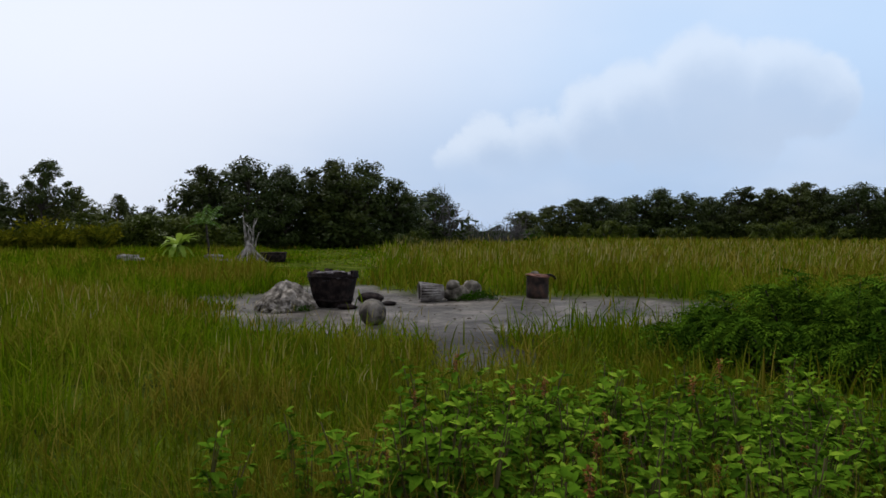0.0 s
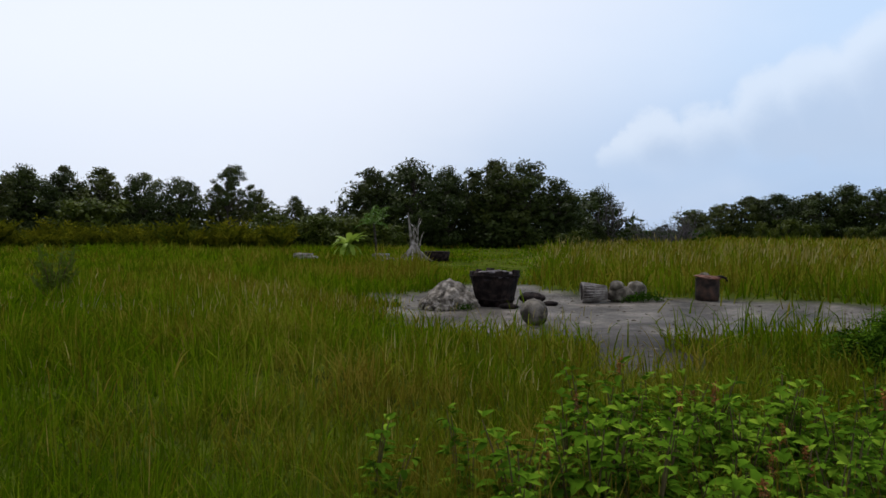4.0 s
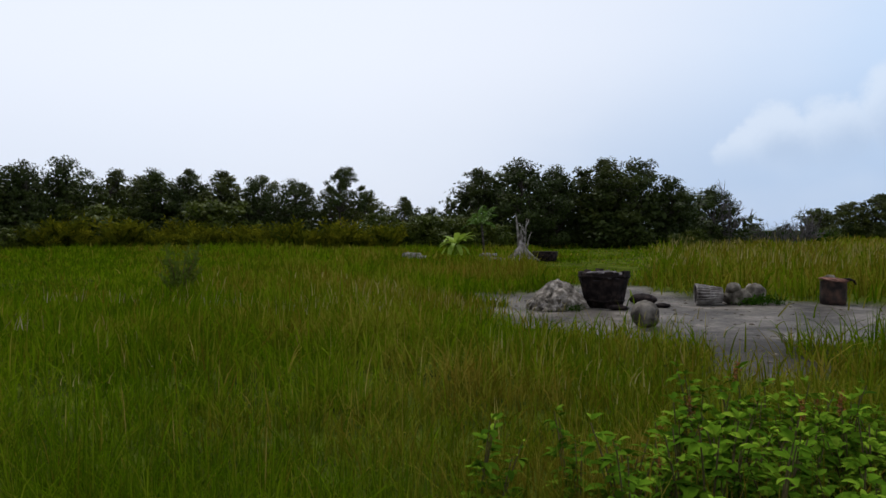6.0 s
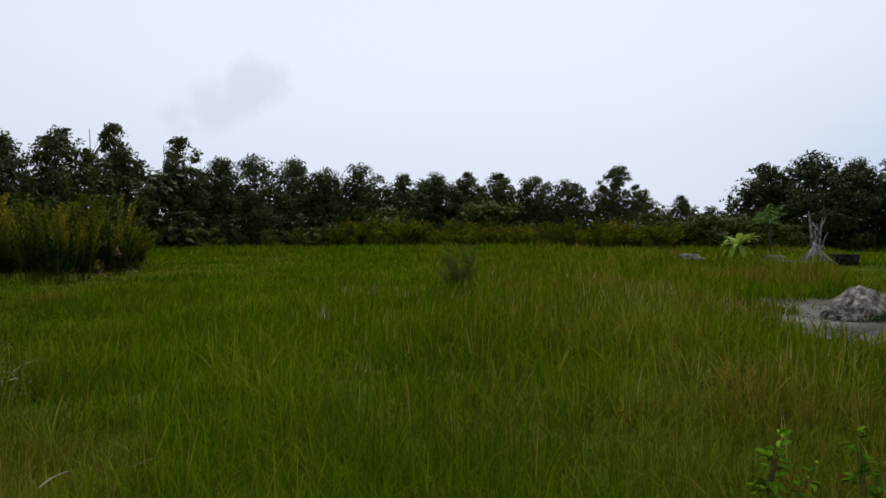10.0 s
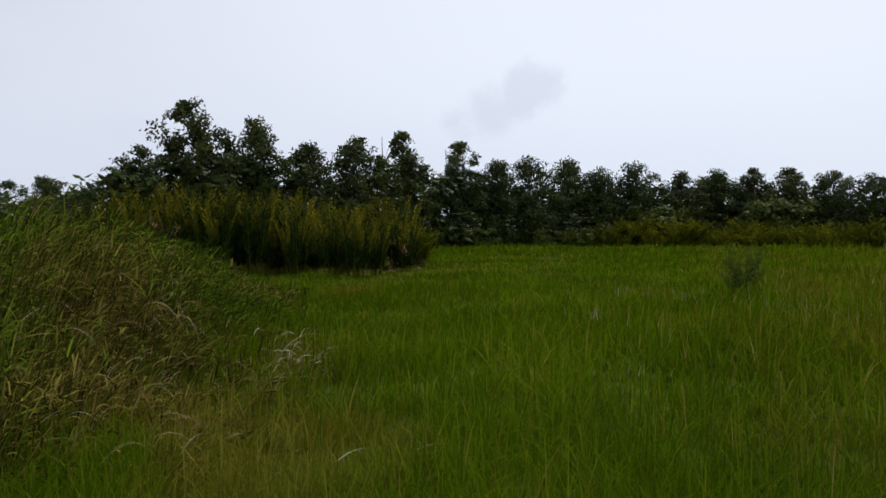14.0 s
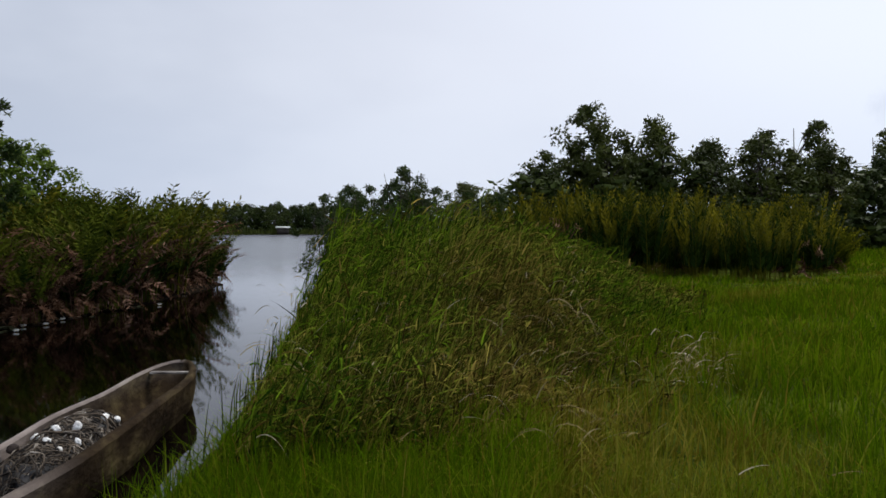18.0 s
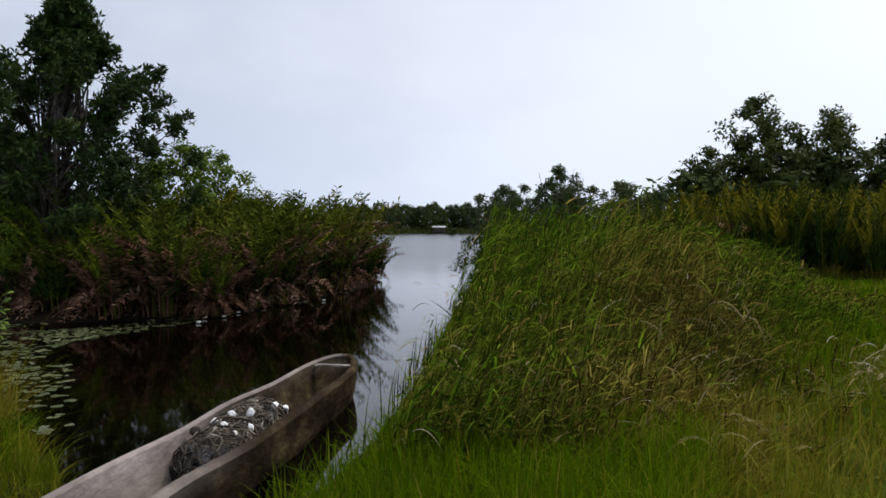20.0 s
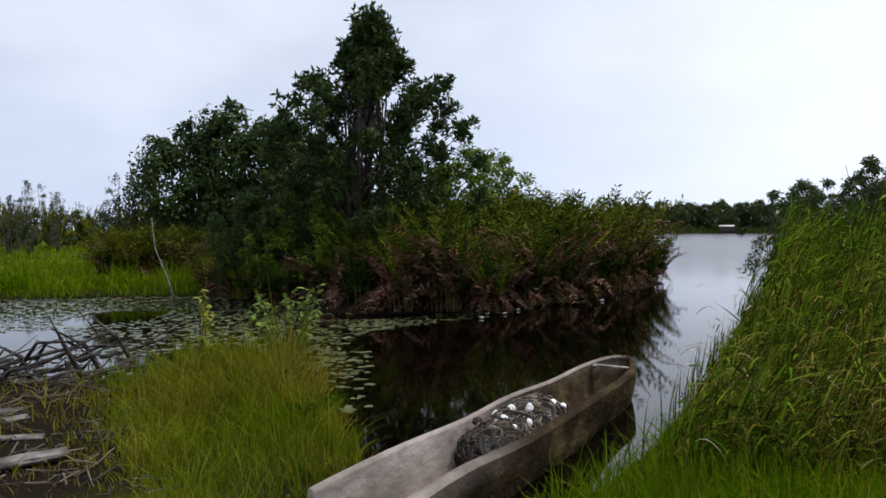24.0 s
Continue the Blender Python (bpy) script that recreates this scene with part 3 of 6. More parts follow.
def dryness(P):
    az, d = polar(P)
    k = 0.21 + 0.34 * wave(P, 1.9, 5) + 0.24 * wave(P, 0.6, 8)
    k -= 0.30 * smooth(az, 30, 48)
    k += 0.16 * smooth(d, 18, 26) * smooth(az, 8, 4)
    k += 0.30 * smooth(-np.hypot(P[:, 0] + 6.3, P[:, 1] - 2.0), -1.8, -0.4)
    k += 0.30 * smooth(-np.hypot(P[:, 0] + 3.0, P[:, 1] - 5.0), -2.2, -0.6)
    k += 0.25 * smooth(-np.hypot(P[:, 0] + 6.0, P[:, 1] + 5.2), -1.0, -0.2)
    k += 0.45 * smooth(az, 142, 146) + 0.22 * smooth(az, 108, 122) * smooth(d, 20, 15)
    k += (0.20 + 0.25 * wave(P, 0.5, 6)) * smooth(az, 118, 124) * smooth(d, 12, 10)
    k -= 0.45 * smooth(az, 130, 136) * smooth(d, 18, 21)
    k += (0.38 + 0.22 * smooth(az, 35, 50)) * smooth(wave(P, 1.0, 11), -0.1, 0.6) * smooth(d, 8.5, 5.5) * smooth(az, 100, 80)
    k += 0.6 * smooth(-np.hypot(P[:, 0] + 9.6, P[:, 1] - 14.6), -1.5, -0.6)      # a brown tussock in the field
    k += 0.50 * smooth(-np.abs(d - 25.5), -4.5, -2) * smooth(-np.abs(az - 18.5), -7, -4)
    k += 0.20 * smooth(d, 18, 26) * smooth(az, 4, 1)
    k -= 0.5 * smooth(d, 24, 30) * smooth(-np.abs(az - 8), -4, -2)
    k -= 0.55 * smooth(az, 78, 84) * smooth(az, 118, 110) * smooth(d, 6.8, 5.6)
    k += 0.30 * smooth(wave(P, 0.7, 4), 0.0, 0.6) * smooth(az, 112, 120) * smooth(d, 11, 9)
    return np.clip(k, 0, 1)


def build_grass():
    T = np.concatenate([scatter(17500, 3.6, 80, -34, 153), scatter(1500, 2.2, 4.0, -34, 153, 2), scatter(2300, 75, 170, -34, 30), scatter(8500, 17, 75, 10, 86, 0.6), scatter(1500, 4.4, 9.5, 118, 142, 2), scatter(800, 4.0, 6.2, 78, 103, 2), scatter(1500, 19, 80, 130, 153, 0.6), scatter(1500, 17, 25, 128, 153, 1), scatter(2600, 9, 22, 20, 86, 1.2), scatter(2600, 2.0, 30, 153, 326)])
    n = 11
    az, d = polar(T)
    spread = 0.05 + 0.011 * d
    off = rng.normal(size=(len(T) * n, 2)) * np.repeat(spread, n)[:, None]
    P = np.repeat(T, n, 0) + off
    tuft_h = np.repeat(rng.uniform(0.55, 1.25, len(T)) * (1 + 0.12 * (rng.uniform(size=len(T)) < 0.15)), n)
    tuft_tone = np.repeat(rng.normal(0, 0.20, len(T)), n)
    tuft_lean = np.arctan2(off[:, 1], off[:, 0])
    bare = inside_distance(P, BARE) + 0.35 * wave(P, 0.8, 4)
    az, d = polar(P)
    thin = rng.uniform(size=len(P))
    keep = dry_land(P, np.where((az > 97) & (az < 116) & (d < 9), 0.16, 0.05)) & ((bare < -0.12) | (thin < 0.012)) & (inside_distance(P, REEDS) < np.where(az < 97, 0.8, 0.3)) & (inside_distance(P, FERNBANK) < 0)
    keep &= np.hypot((P[:, 0] - BUSH_AT[0]) / 2.1, (P[:, 1] - BUSH_AT[1]) / 1.8) > 0.9
    keep &= (inside_distance(P, PENINSULA) < np.where(az < 127, -3.0, -0.9)) & (inside_distance(P, BOAT) < -0.05) & (d > 2.2) & ((d > 15) | (thin < 1.0 - 0.75 * smooth(az + 2.5 * wave(P, 0.7, 1), 140, 147) * smooth(az, 158, 152)))
    P, d, tuft_h, tuft_tone, tuft_lean = P[keep], d[keep], tuft_h[keep], tuft_tone[keep], tuft_lean[keep]
    h = grass_height(P) * tuft_h * rng.uniform(0.35, 1.15, len(P)) * (1 + 0.35 * wave(P, 0.35, 7) * smooth(polar(P)[0], 110, 120))
    root = np.column_stack([P, ground_height(P) - 0.02])
    w = np.maximum(0.0062, 0.0018 * d) * rng.uniform(0.6, 1.5, len(P)) * (1 - 0.35 * smooth(polar(P)[0], 110, 120))
    lean = tuft_lean + rng.normal(0, 0.7, len(P))
    az, d = polar(P)
    bend = np.where(rng.uniform(size=len(P)) < 0.45 + 0.2 * smooth(az, 108, 118), rng.uniform(0.4, 1.25, len(P)), np.abs(rng.normal(0.24, 0.2, len(P))))
    tone = np.clip(dryness(P) + tuft_tone + rng.normal(0, 0.16, len(P)), 0, 1)
    tone = np.where(rng.uniform(size=len(P)) < 0.02, 1.0, tone)
    near = d < 15
    V1, F1, k1 = blades(root[near], h[near], w[near], lean[near], bend[near], 3)
    V2, F2, k2 = blades(root[~near], h[~near], w[~near], lean[~near], bend[~near], 2)
    V, F = join([(V1, F1), (V2, F2)])
    ob = new("meadow_grass", np_mesh("meadow_grass", V, F, GRASS, False, {"tone": np.concatenate([np.repeat(tone[near], k1), np.repeat(tone[~near], k2)])}))
    tagged(ob, "thick green and straw-tinged marsh grass", "grass", kind="stuff")


def build_seed_heads():
    """Pale nodding seed heads above the grass."""
    P = np.concatenate([scatter(1300, 18.5, 60, -31, 6), scatter(520, 7, 20, 12, 46), scatter(260, 6, 13, -2, 34)])
    bare = inside_distance(P, BARE)
    az, d = polar(P)
    P = P[dry_land(P) & (bare < -0.2) & ((az < 8) | (wave(P, 1.3, 3) > 0.05))]
    az, d = polar(P)
    h = grass_height(P) * rng.uniform(0.95, 1.4, len(P))
    root = np.column_stack([P, ground_height(P) + h * 0.72])
    V, F, k = blades(root, h * 0.27, np.maximum(0.007, 0.0009 * d) * rng.uniform(0.7, 1.4, len(P)), rng.normal(-0.6, 1.2, len(P)), np.abs(rng.normal(0.32, 0.22, len(P))), 4)
    Q = np.concatenate([scatter(26, 4.6, 10, 0, 46), scatter(30, 7, 15, 8, 34)])
    Q = Q[dry_land(Q) & (inside_distance(Q, BARE) < -0.3)]
    n = len(Q)
    V3, F3, k3 = blades(np.column_stack([Q, ground_height(Q)]), rng.uniform(0.36, 0.62, n), np.maximum(0.008, 0.0014 * np.hypot(*Q.T)), rng.uniform(0, 6.28, n), np.abs(rng.normal(0.12, 0.14, n)), 4)
    # clumps of pale withered grass in the field
    C = [tuple(bearing(a, r))[:2] for a, r in ((45.2, 16.5), (42.0, 16.0), (38.2, 15.4), (36.4, 14.4), (34.4, 13.8), (31.0, 13.2), (27.5, 14.0), (24.0, 12.6), (48.6, 12.0))]
    W = np.repeat(np.array(C), 13, 0)
    W = W + rng.normal(0, 0.22, W.shape)
    m = len(W)
    root = np.column_stack([W, ground_height(W) + 0.22])
    V4, F4, k4 = streamers(root, rng.uniform(0.20, 0.46, m), np.full(m, 0.012), rng.normal(1.35, 0.9, m), rng.uniform(0.9, 1.5, m), rng.uniform(0.02, 0.6, m), 5)
    tagged(new("withered_grass", np_mesh("withered_grass", V4, F4, STRAW)), "pale withered grass bent over in the field", "grass", kind="stuff")
    tagged(new("dry_grass_stalks", np_mesh("dry_grass_stalks", V3, F3, YELLOWSTRAW)), "dry yellow stalks standing up out of the grass", "grass", kind="stuff")
    tagged(new("grass_seed_heads", np_mesh("grass_seed_heads", V, F, SEED)), "pale nodding seed heads of tall grass", "grass", kind="stuff")


def build_reeds():
    """Canes that lean with the wind, each with long leaves that arch over to one side."""
    T = scatter(9000, 4.9, 31, 66, 107)
    az, d = polar(T)
    fringe = -1.4 * rng.uniform(size=len(T)) ** 2 * smooth(az, 94, 88)
    T = T[(inside_distance(T, REEDS) + 0.2 * wave(T, 0.5, 3) > fringe) & (rng.uniform(size=len(T)) < 0.46 + 0.54 * smooth(d, 7, 12))]
    T = np.repeat(T, 2, 0)
    az, d = polar(T)
    P = T + rng.normal(size=T.shape) * (0.03 + 0.006 * d)[:, None]
    az, d = polar(P)
    N = len(P)
    h = np.interp(d, [5, 6.5, 9, 13, 31], [0.52, 0.88, 1.45, 2.0, 2.4]) * (0.42 + 0.58 * smooth(az, 72, 88)) * (1 + 0.16 * wave(P, 0.7, 6)) * rng.uniform(0.45, 1.1, N) * (0.30 + 0.70 * smooth(inside_distance(P, REEDS), -0.9 * smooth(az, 96, 88) - 0.1, 1.3 * smooth(az, 96, 88) + 0.02))
    root = np.column_stack([P, np.maximum(ground_height(P), -0.35)])
    lean, bend = rng.normal(1.35, 0.3, N), np.abs(rng.normal(0.24, 0.08, N))
    V0, F0, k0 = blades(root, h, np.maximum(0.012, 0.0012 * d), lean, bend, 3)
    dead = np.clip(0.24 + 0.30 * wave(P, 1.2, 2) + 0.46 * smooth(az, 93, 82) * smooth(d, 13, 8) + 0.30 * smooth(d, 8.5, 6) * smooth(az, 98, 93) - 0.16 * smooth(az, 87, 93) * smooth(d, 7, 9) + rng.normal(0, 0.2, N), 0, 1)
    tones = [np.repeat(np.clip(dead + 0.2, 0, 1), k0)]
    pieces = [(V0, F0)]
    along = np.repeat(np.linspace(0, 1, 5), [2, 2, 2, 2, 1])
    for i in range(6):
        f = 0.12 + 0.16 * i + rng.uniform(-0.07, 0.07, N)
        out = bend * h * f ** 1.8
        p = root + np.column_stack([np.cos(lean) * out, np.sin(lean) * out, h * (f - 0.35 * bend * f ** 2.4)])
        size = rng.uniform(0.28, 0.66, N) * np.interp(h, [0.4, 1.2, 2.4], [0.6, 0.9, 1.1])
        V, F, k = streamers(p, size, np.maximum(0.016, 0.0019 * d) * rng.uniform(0.45, 1.3, N), rng.normal(1.35, 0.85, N), rng.uniform(0.35, 1.35, N), rng.uniform(0.1, 1.15, N) ** 1.3, 4, 0.5)
        yellow = dead + rng.normal(0, 0.16, N) + (0.60, 0.48, 0.25, 0.05, -0.05, -0.10)[i] * smooth(d, 16, 9)
        yellow = np.where(rng.uniform(size=N) < 0.10, 1.0, yellow)
        tones.append(np.clip(yellow[:, None] + (along[None] - 0.5) * rng.uniform(-0.1, 0.8, N)[:, None], 0, 1).ravel())
        pieces.append((V, F))
    V, F = join(pieces)
    ob = new("reed_bed", np_mesh("reed_bed", V, F, REED, False, {"tone": np.concatenate(tones)}))
    tagged(ob, "tall green reeds leaning in the wind at the water's edge", "reeds", kind="stuff")
    # single stems that stand out of the water along the edge
    n = 70
    t = rng.uniform(size=n)
    P = np.column_stack([-6.0 - 7.0 * t ** 1.3, np.interp(t, [0, 0.3, 1], [-1.64, -1.68, -2.05]) + rng.normal(0, 0.06, n)])
    E, F, k = blades(np.column_stack([P, np.full(n, WATER_Z - 0.1)]), rng.uniform(0.30, 0.66, n), np.full(n, 0.014), rng.normal(1.35, 0.9, n), np.abs(rng.normal(0.15, 0.15, n)), 4)
    tagged(new("shore_stems", np_mesh("shore_stems", E, F, REED, False, {"tone": np.repeat(rng.uniform(0, 0.6, n), k)})), "thin reed stems standing in the shallow water", "reeds", kind="stuff")
    # broken and bleached stalks lying through the stand
    P = np.concatenate([scatter(420, 5.0, 13, 76, 103), scatter(70, 7.4, 10.6, 67, 80), scatter(60, 7.8, 9.0, 68, 71.5), scatter(14, 4.3, 6, 60, 85)])
    az, d = polar(P)
    P = P[dry_land(P, -0.2)]
    az, d = polar(P)
    h = rng.uniform(0.12, 0.40, len(P))
    top = np.where(az < 77, 0.35, np.interp(d, [5, 9, 13], [0.45, 1.0, 1.5]))
    root = np.column_stack([P, ground_height(P) + top * rng.uniform(0.1, 0.95, len(P))])
    V, F, k = streamers(root, h * 1.4, np.maximum(0.008, 0.0013 * d) * rng.uniform(0.6, 1.4, len(P)), rng.normal(1.35, 0.8, len(P)), rng.uniform(0.2, 1.1, len(P)), rng.uniform(0.3, 1.3, len(P)), 6)
    tagged(new("bleached_reed_stalks", np_mesh("bleached_reed_stalks", V, F, STRAW)), "bleached broken reed stalks arching over the grass", "reeds", kind="stuff")


build_grass()
build_seed_heads()
build_reeds()

# ---- trees ----


def make_tree(seed, height, spread, crown_low, billows, leaves_each, leaf, mat, name="tree", label="", trunk_r=0.12, size=0.36, stems=1, open_top=0.0):
    """A tree with forked limbs, and a crown of billows of small leaves with gaps between them."""
    g = np.random.default_rng(seed)
    tree = thing(name, label, "tree")
    wood, tips = [], []
    for s in range(stems):
        foot = np.append(g.normal(0, 0.12 * spread * (stems > 1), 2), -0.1)
        top = np.array([foot[0] * 2 + g.normal(0, 0.05) * height, foot[1] * 2 + g.normal(0, 0.05) * height, height * g.uniform(0.8, 0.92)])
        mids = [foot] + [foot + (top - foot) * f + np.append(g.normal(0, 0.025, 2) * height, 0) for f in (0.25, 0.5, 0.75)] + [top]
        wood.append(tube(mids, np.linspace(trunk_r, trunk_r * 0.2, 5), 7))
        tips.append(mids)
    cs, rs = [], []
    for i in range(billows):
        f = (i + g.uniform(0, 1)) / billows
        z = height * (crown_low + (0.93 - crown_low) * f)
        prof = np.sin(np.pi * np.clip(0.25 + 0.66 * f, 0, 1)) ** 0.8
        a = i * 2.4 + g.uniform(-0.6, 0.6)
        r = spread * prof * g.uniform(0.2, 0.85)
        rad = spread * size * g.uniform(0.6, 1.25) * (1 - 0.25 * f) * (1 - open_top * f * 0.5)
        if f > 0.9:
            r *= 0.4
        cs.append((r * math.cos(a), r * math.sin(a), min(z, height - rad * 0.75)))
        rs.append(rad)
    cs, rs = np.array(cs), np.array(rs)
    for c in cs:
        m = tips[int(g.integers(0, stems))]
        k = int(np.clip(c[2] / height * 4, 0, 3))
        s = np.asarray(m[k])
        wood.append(tube([s, (s + c) / 2 + g.normal(0, 0.02, 3) * height, c], [trunk_r * 0.4, trunk_r * 0.25, trunk_r * 0.08], 5, False))
    part("trunk", join(wood), BARK, tree, smooth=True)
    # every billow is made of smaller sprays, so that its outline is uneven
    spr = 5
    sd = unit(g.normal(size=(billows, spr, 3)))
    sc = cs[:, None] + sd * rs[:, None, None] * np.array([1, 1, 0.8]) * g.uniform(0.35, 0.75, (billows, spr, 1))
    sr = rs[:, None] * g.uniform(0.40, 0.62, (billows, spr))
    per = max(1, leaves_each // spr)
    ld = unit(g.normal(size=(billows, spr, per, 3)))
    base = sc[:, :, None] + ld * sr[:, :, None, None] * g.uniform(0.45, 1.0, (billows, spr, per, 1)) * np.array([1, 1, 0.75])
    base = base.reshape(-1, 3)
    base[:, 2] = np.maximum(base[:, 2], 0.08)
    out = (ld + 0.55 * sd[:, :, None] + 0.45 * unit(sc - np.array([0, 0, height * 0.5]))[:, :, None]).reshape(-1, 3) + g.normal(size=base.shape) * 0.38 + [0, 0, 0.25]
    L = leaf * g.uniform(0.6, 1.3, len(base))
    part("crown", skin_leaves(base, out, L, L * 0.58, g), mat, tree)
    return tree


def place(ob, az, d, scale=1.0, turn=0.0, z=0.0, wide=1.0):
    p = bearing(az, d, z)
    return copy_thing(ob, Matrix.Translation(p) @ pose(0, 0, 0, 0, 0, turn) @ Matrix.Diagonal((scale * wide / ob.scale.x, scale * wide / ob.scale.y, scale / ob.scale.z, 1)))


def park(ob, az, d, scale, turn=0.0, z=0.0):
    """Put the first of a kind in its own place."""
    ob.matrix_basis = Matrix.Translation(bearing(az, d, z)) @ pose(0, 0, 0, 0, 0, turn) @ Matrix.Diagonal((scale, scale, scale, 1))


# the skyline: bearing, and how many degrees the tree tops stand above eye level
SKY_AZ = [-34, -28.6, -24.6, -18.2, -12, -6.4, -5.4, -4.8, -1.2, -0.2, 1.8, 3.6, 5.9, 9.2, 12.4, 15.9, 17.6, 18.9, 19.6, 21.8, 24.5, 26.8, 29, 35.7, 43, 49.5, 53.2, 58, 62.1, 67, 70, 73.2, 77.1, 79.5, 82, 85, 88, 92, 97]
SKY_EL = [3.0, 2.9, 3.2, 2.7, 2.8, 2.0, 0.9, 0.35, 0.5, 3.0, 3.6, 3.4, 4.8, 5.0, 4.5, 4.8, 3.8, 3.4, 1.4, 2.3, 2.9, 3.0, 3.2, 4.1, 4.0, 4.7, 4.9, 6.0, 6.9, 6.5, 6.2, 8.2, 8.8, 6.9, 4.9, 3.4, 4.0, 4.2, 2.0]
DIST_AZ = [-34, -6, -5, 0, 3, 19, 21, 30, 50, 60, 70, 80, 97]
DIST_D = [135, 130, 120, 78, 70, 66, 80, 78, 70, 60, 48, 42, 36]


def tree_line():
    label = "dense dark green tree at the marsh edge"
    near = [make_tree(11 + k, 8.0, sp, lo, bl, 170, 0.25, TREE_LEAF if k % 2 else TREE_LEAF_DARK, "tree", label, size=sz)
            for k, (sp, lo, bl, sz) in enumerate(((4.2, 0.05, 38, 0.36), (3.7, 0.06, 34, 0.38), (4.6, 0.04, 42, 0.34), (3.5, 0.1, 34, 0.37), (4.2, 0.05, 38, 0.37)))]
    tall = [make_tree(31 + k, 8.0, sp, 0.3, 22, 170, 0.22, TREE_LEAF, "tree", "tall slender tree with an open crown", 0.09, 0.40, 2, 0.3)
            for k, sp in enumerate((2.7, 3.0, 2.5))]
    back = [make_tree(61 + k, 8.0, 4.6, 0.02, 26, 63, 0.62, TREE_LEAF_DARK, "tree", label, size=0.45) for k in range(2)]
    g = np.random.default_rng(3)
    used = set()

    def put(kinds, key, a, dd, h, wide):
        k = int(g.integers(0, len(kinds)))
        if (key, k) in used:
            place(kinds[k], a, dd, h / 8.0, g.uniform(0, 360), wide=wide)
        else:
            park(kinds[k], a, dd, h / 8.0, g.uniform(0, 360))
            used.add((key, k))

    az = -33.5
    while az < 97:
        d = np.interp(az, DIST_AZ, DIST_D)
        el = np.interp(az, SKY_AZ, SKY_EL)
        top = EYE + d * math.tan(radians(el))
        if top > 2.2:
            open_stand = az > 56
            dd = d + g.uniform(-1, 2)
            h = top * (g.uniform(0.84, 1.10) if az < -5 else g.uniform(0.98, 1.12) if az < 34 else g.uniform(0.93, 1.15)) * (0.90 if open_stand else 1.0)
            put(near, "near", az + g.uniform(-0.3, 0.3), dd, h, g.uniform(0.85, 1.15) * (1.5 if az < -5 else 1.15 if az < 19 else 1.0))
            if open_stand or g.uniform() < (0.6 if az > 28 else 0.0):
                put(tall, "tall", az + g.uniform(-0.6, 0.6), d * 1.04, top * g.uniform(1.0, 1.14), 1.0)
            put(back, "back", az + g.uniform(-0.5, 0.5), d * 1.05, top * (g.uniform(0.82, 0.97) if az < 19 else g.uniform(0.68, 0.84) if az > 52 else g.uniform(0.70, 0.90)), 1.5)
            if g.uniform() < 0.95:
                put(back, "back", az + g.uniform(-0.5, 0.5), d * 0.985, min(3.4, top * 0.45) * g.uniform(0.7, 1.0), 1.7)
        az += 3.3 * 57.3 / d * g.uniform(0.85, 1.15) * (1.25 if az < 0 else 1.0)
    # a tree that stands above the others, on a bare stem
    lone = make_tree(97, 8.0, 3.1, 0.48, 24, 200, 0.21, TREE_LEAF_DARK, "tree", "tall tree with a spreading crown above its neighbours", 0.12, 0.30, 1, 0.3)
    park(lone, 26.9, 76, 0.98, 30)
    low = [make_tree(90 + k, 2.0, 1.5, 0.05, 20, 120, 0.16, SHRUB_LEAF, "shrub", "low light green shrub at the foot of the trees", 0.04, 0.38) for k in range(2)]
    spots = [(-10.4, 118, 1.4), (-12.0, 119, 1.7), (-13.4, 118, 1.3), (-16.0, 120, 1.1), (-17.6, 121, 1.2), (-22.0, 122, 1.5), (-23.6, 121, 1.6), (-25.4, 122, 1.3), (-27.2, 123, 1.1), (-6.6, 112, 1.0),
             (1.6, 66, 0.85), (3.0, 64, 0.7), (19.4, 62, 1.2), (20.6, 63, 1.5), (21.6, 62, 1.1), (18.2, 61, 1.3), (17.2, 60, 1.4), (22.6, 64, 1.2), (15.4, 60, 1.0), (56.6, 58, 0.9), (52.0, 63, 0.8), (49.0, 64, 0.9), (47.4, 64, 1.0), (36.0, 70, 2.2), (24.4, 70, 1.6), (43.5, 68, 1.9)]
    for i, (a, dd, k) in enumerate(spots):
        if i < 2:
            park(low[i], a, dd, k, i * 90)
        else:
            place(low[i % 2], a, dd, k, a * 70, wide=1.25)


tree_line()

# ---- ferns ----


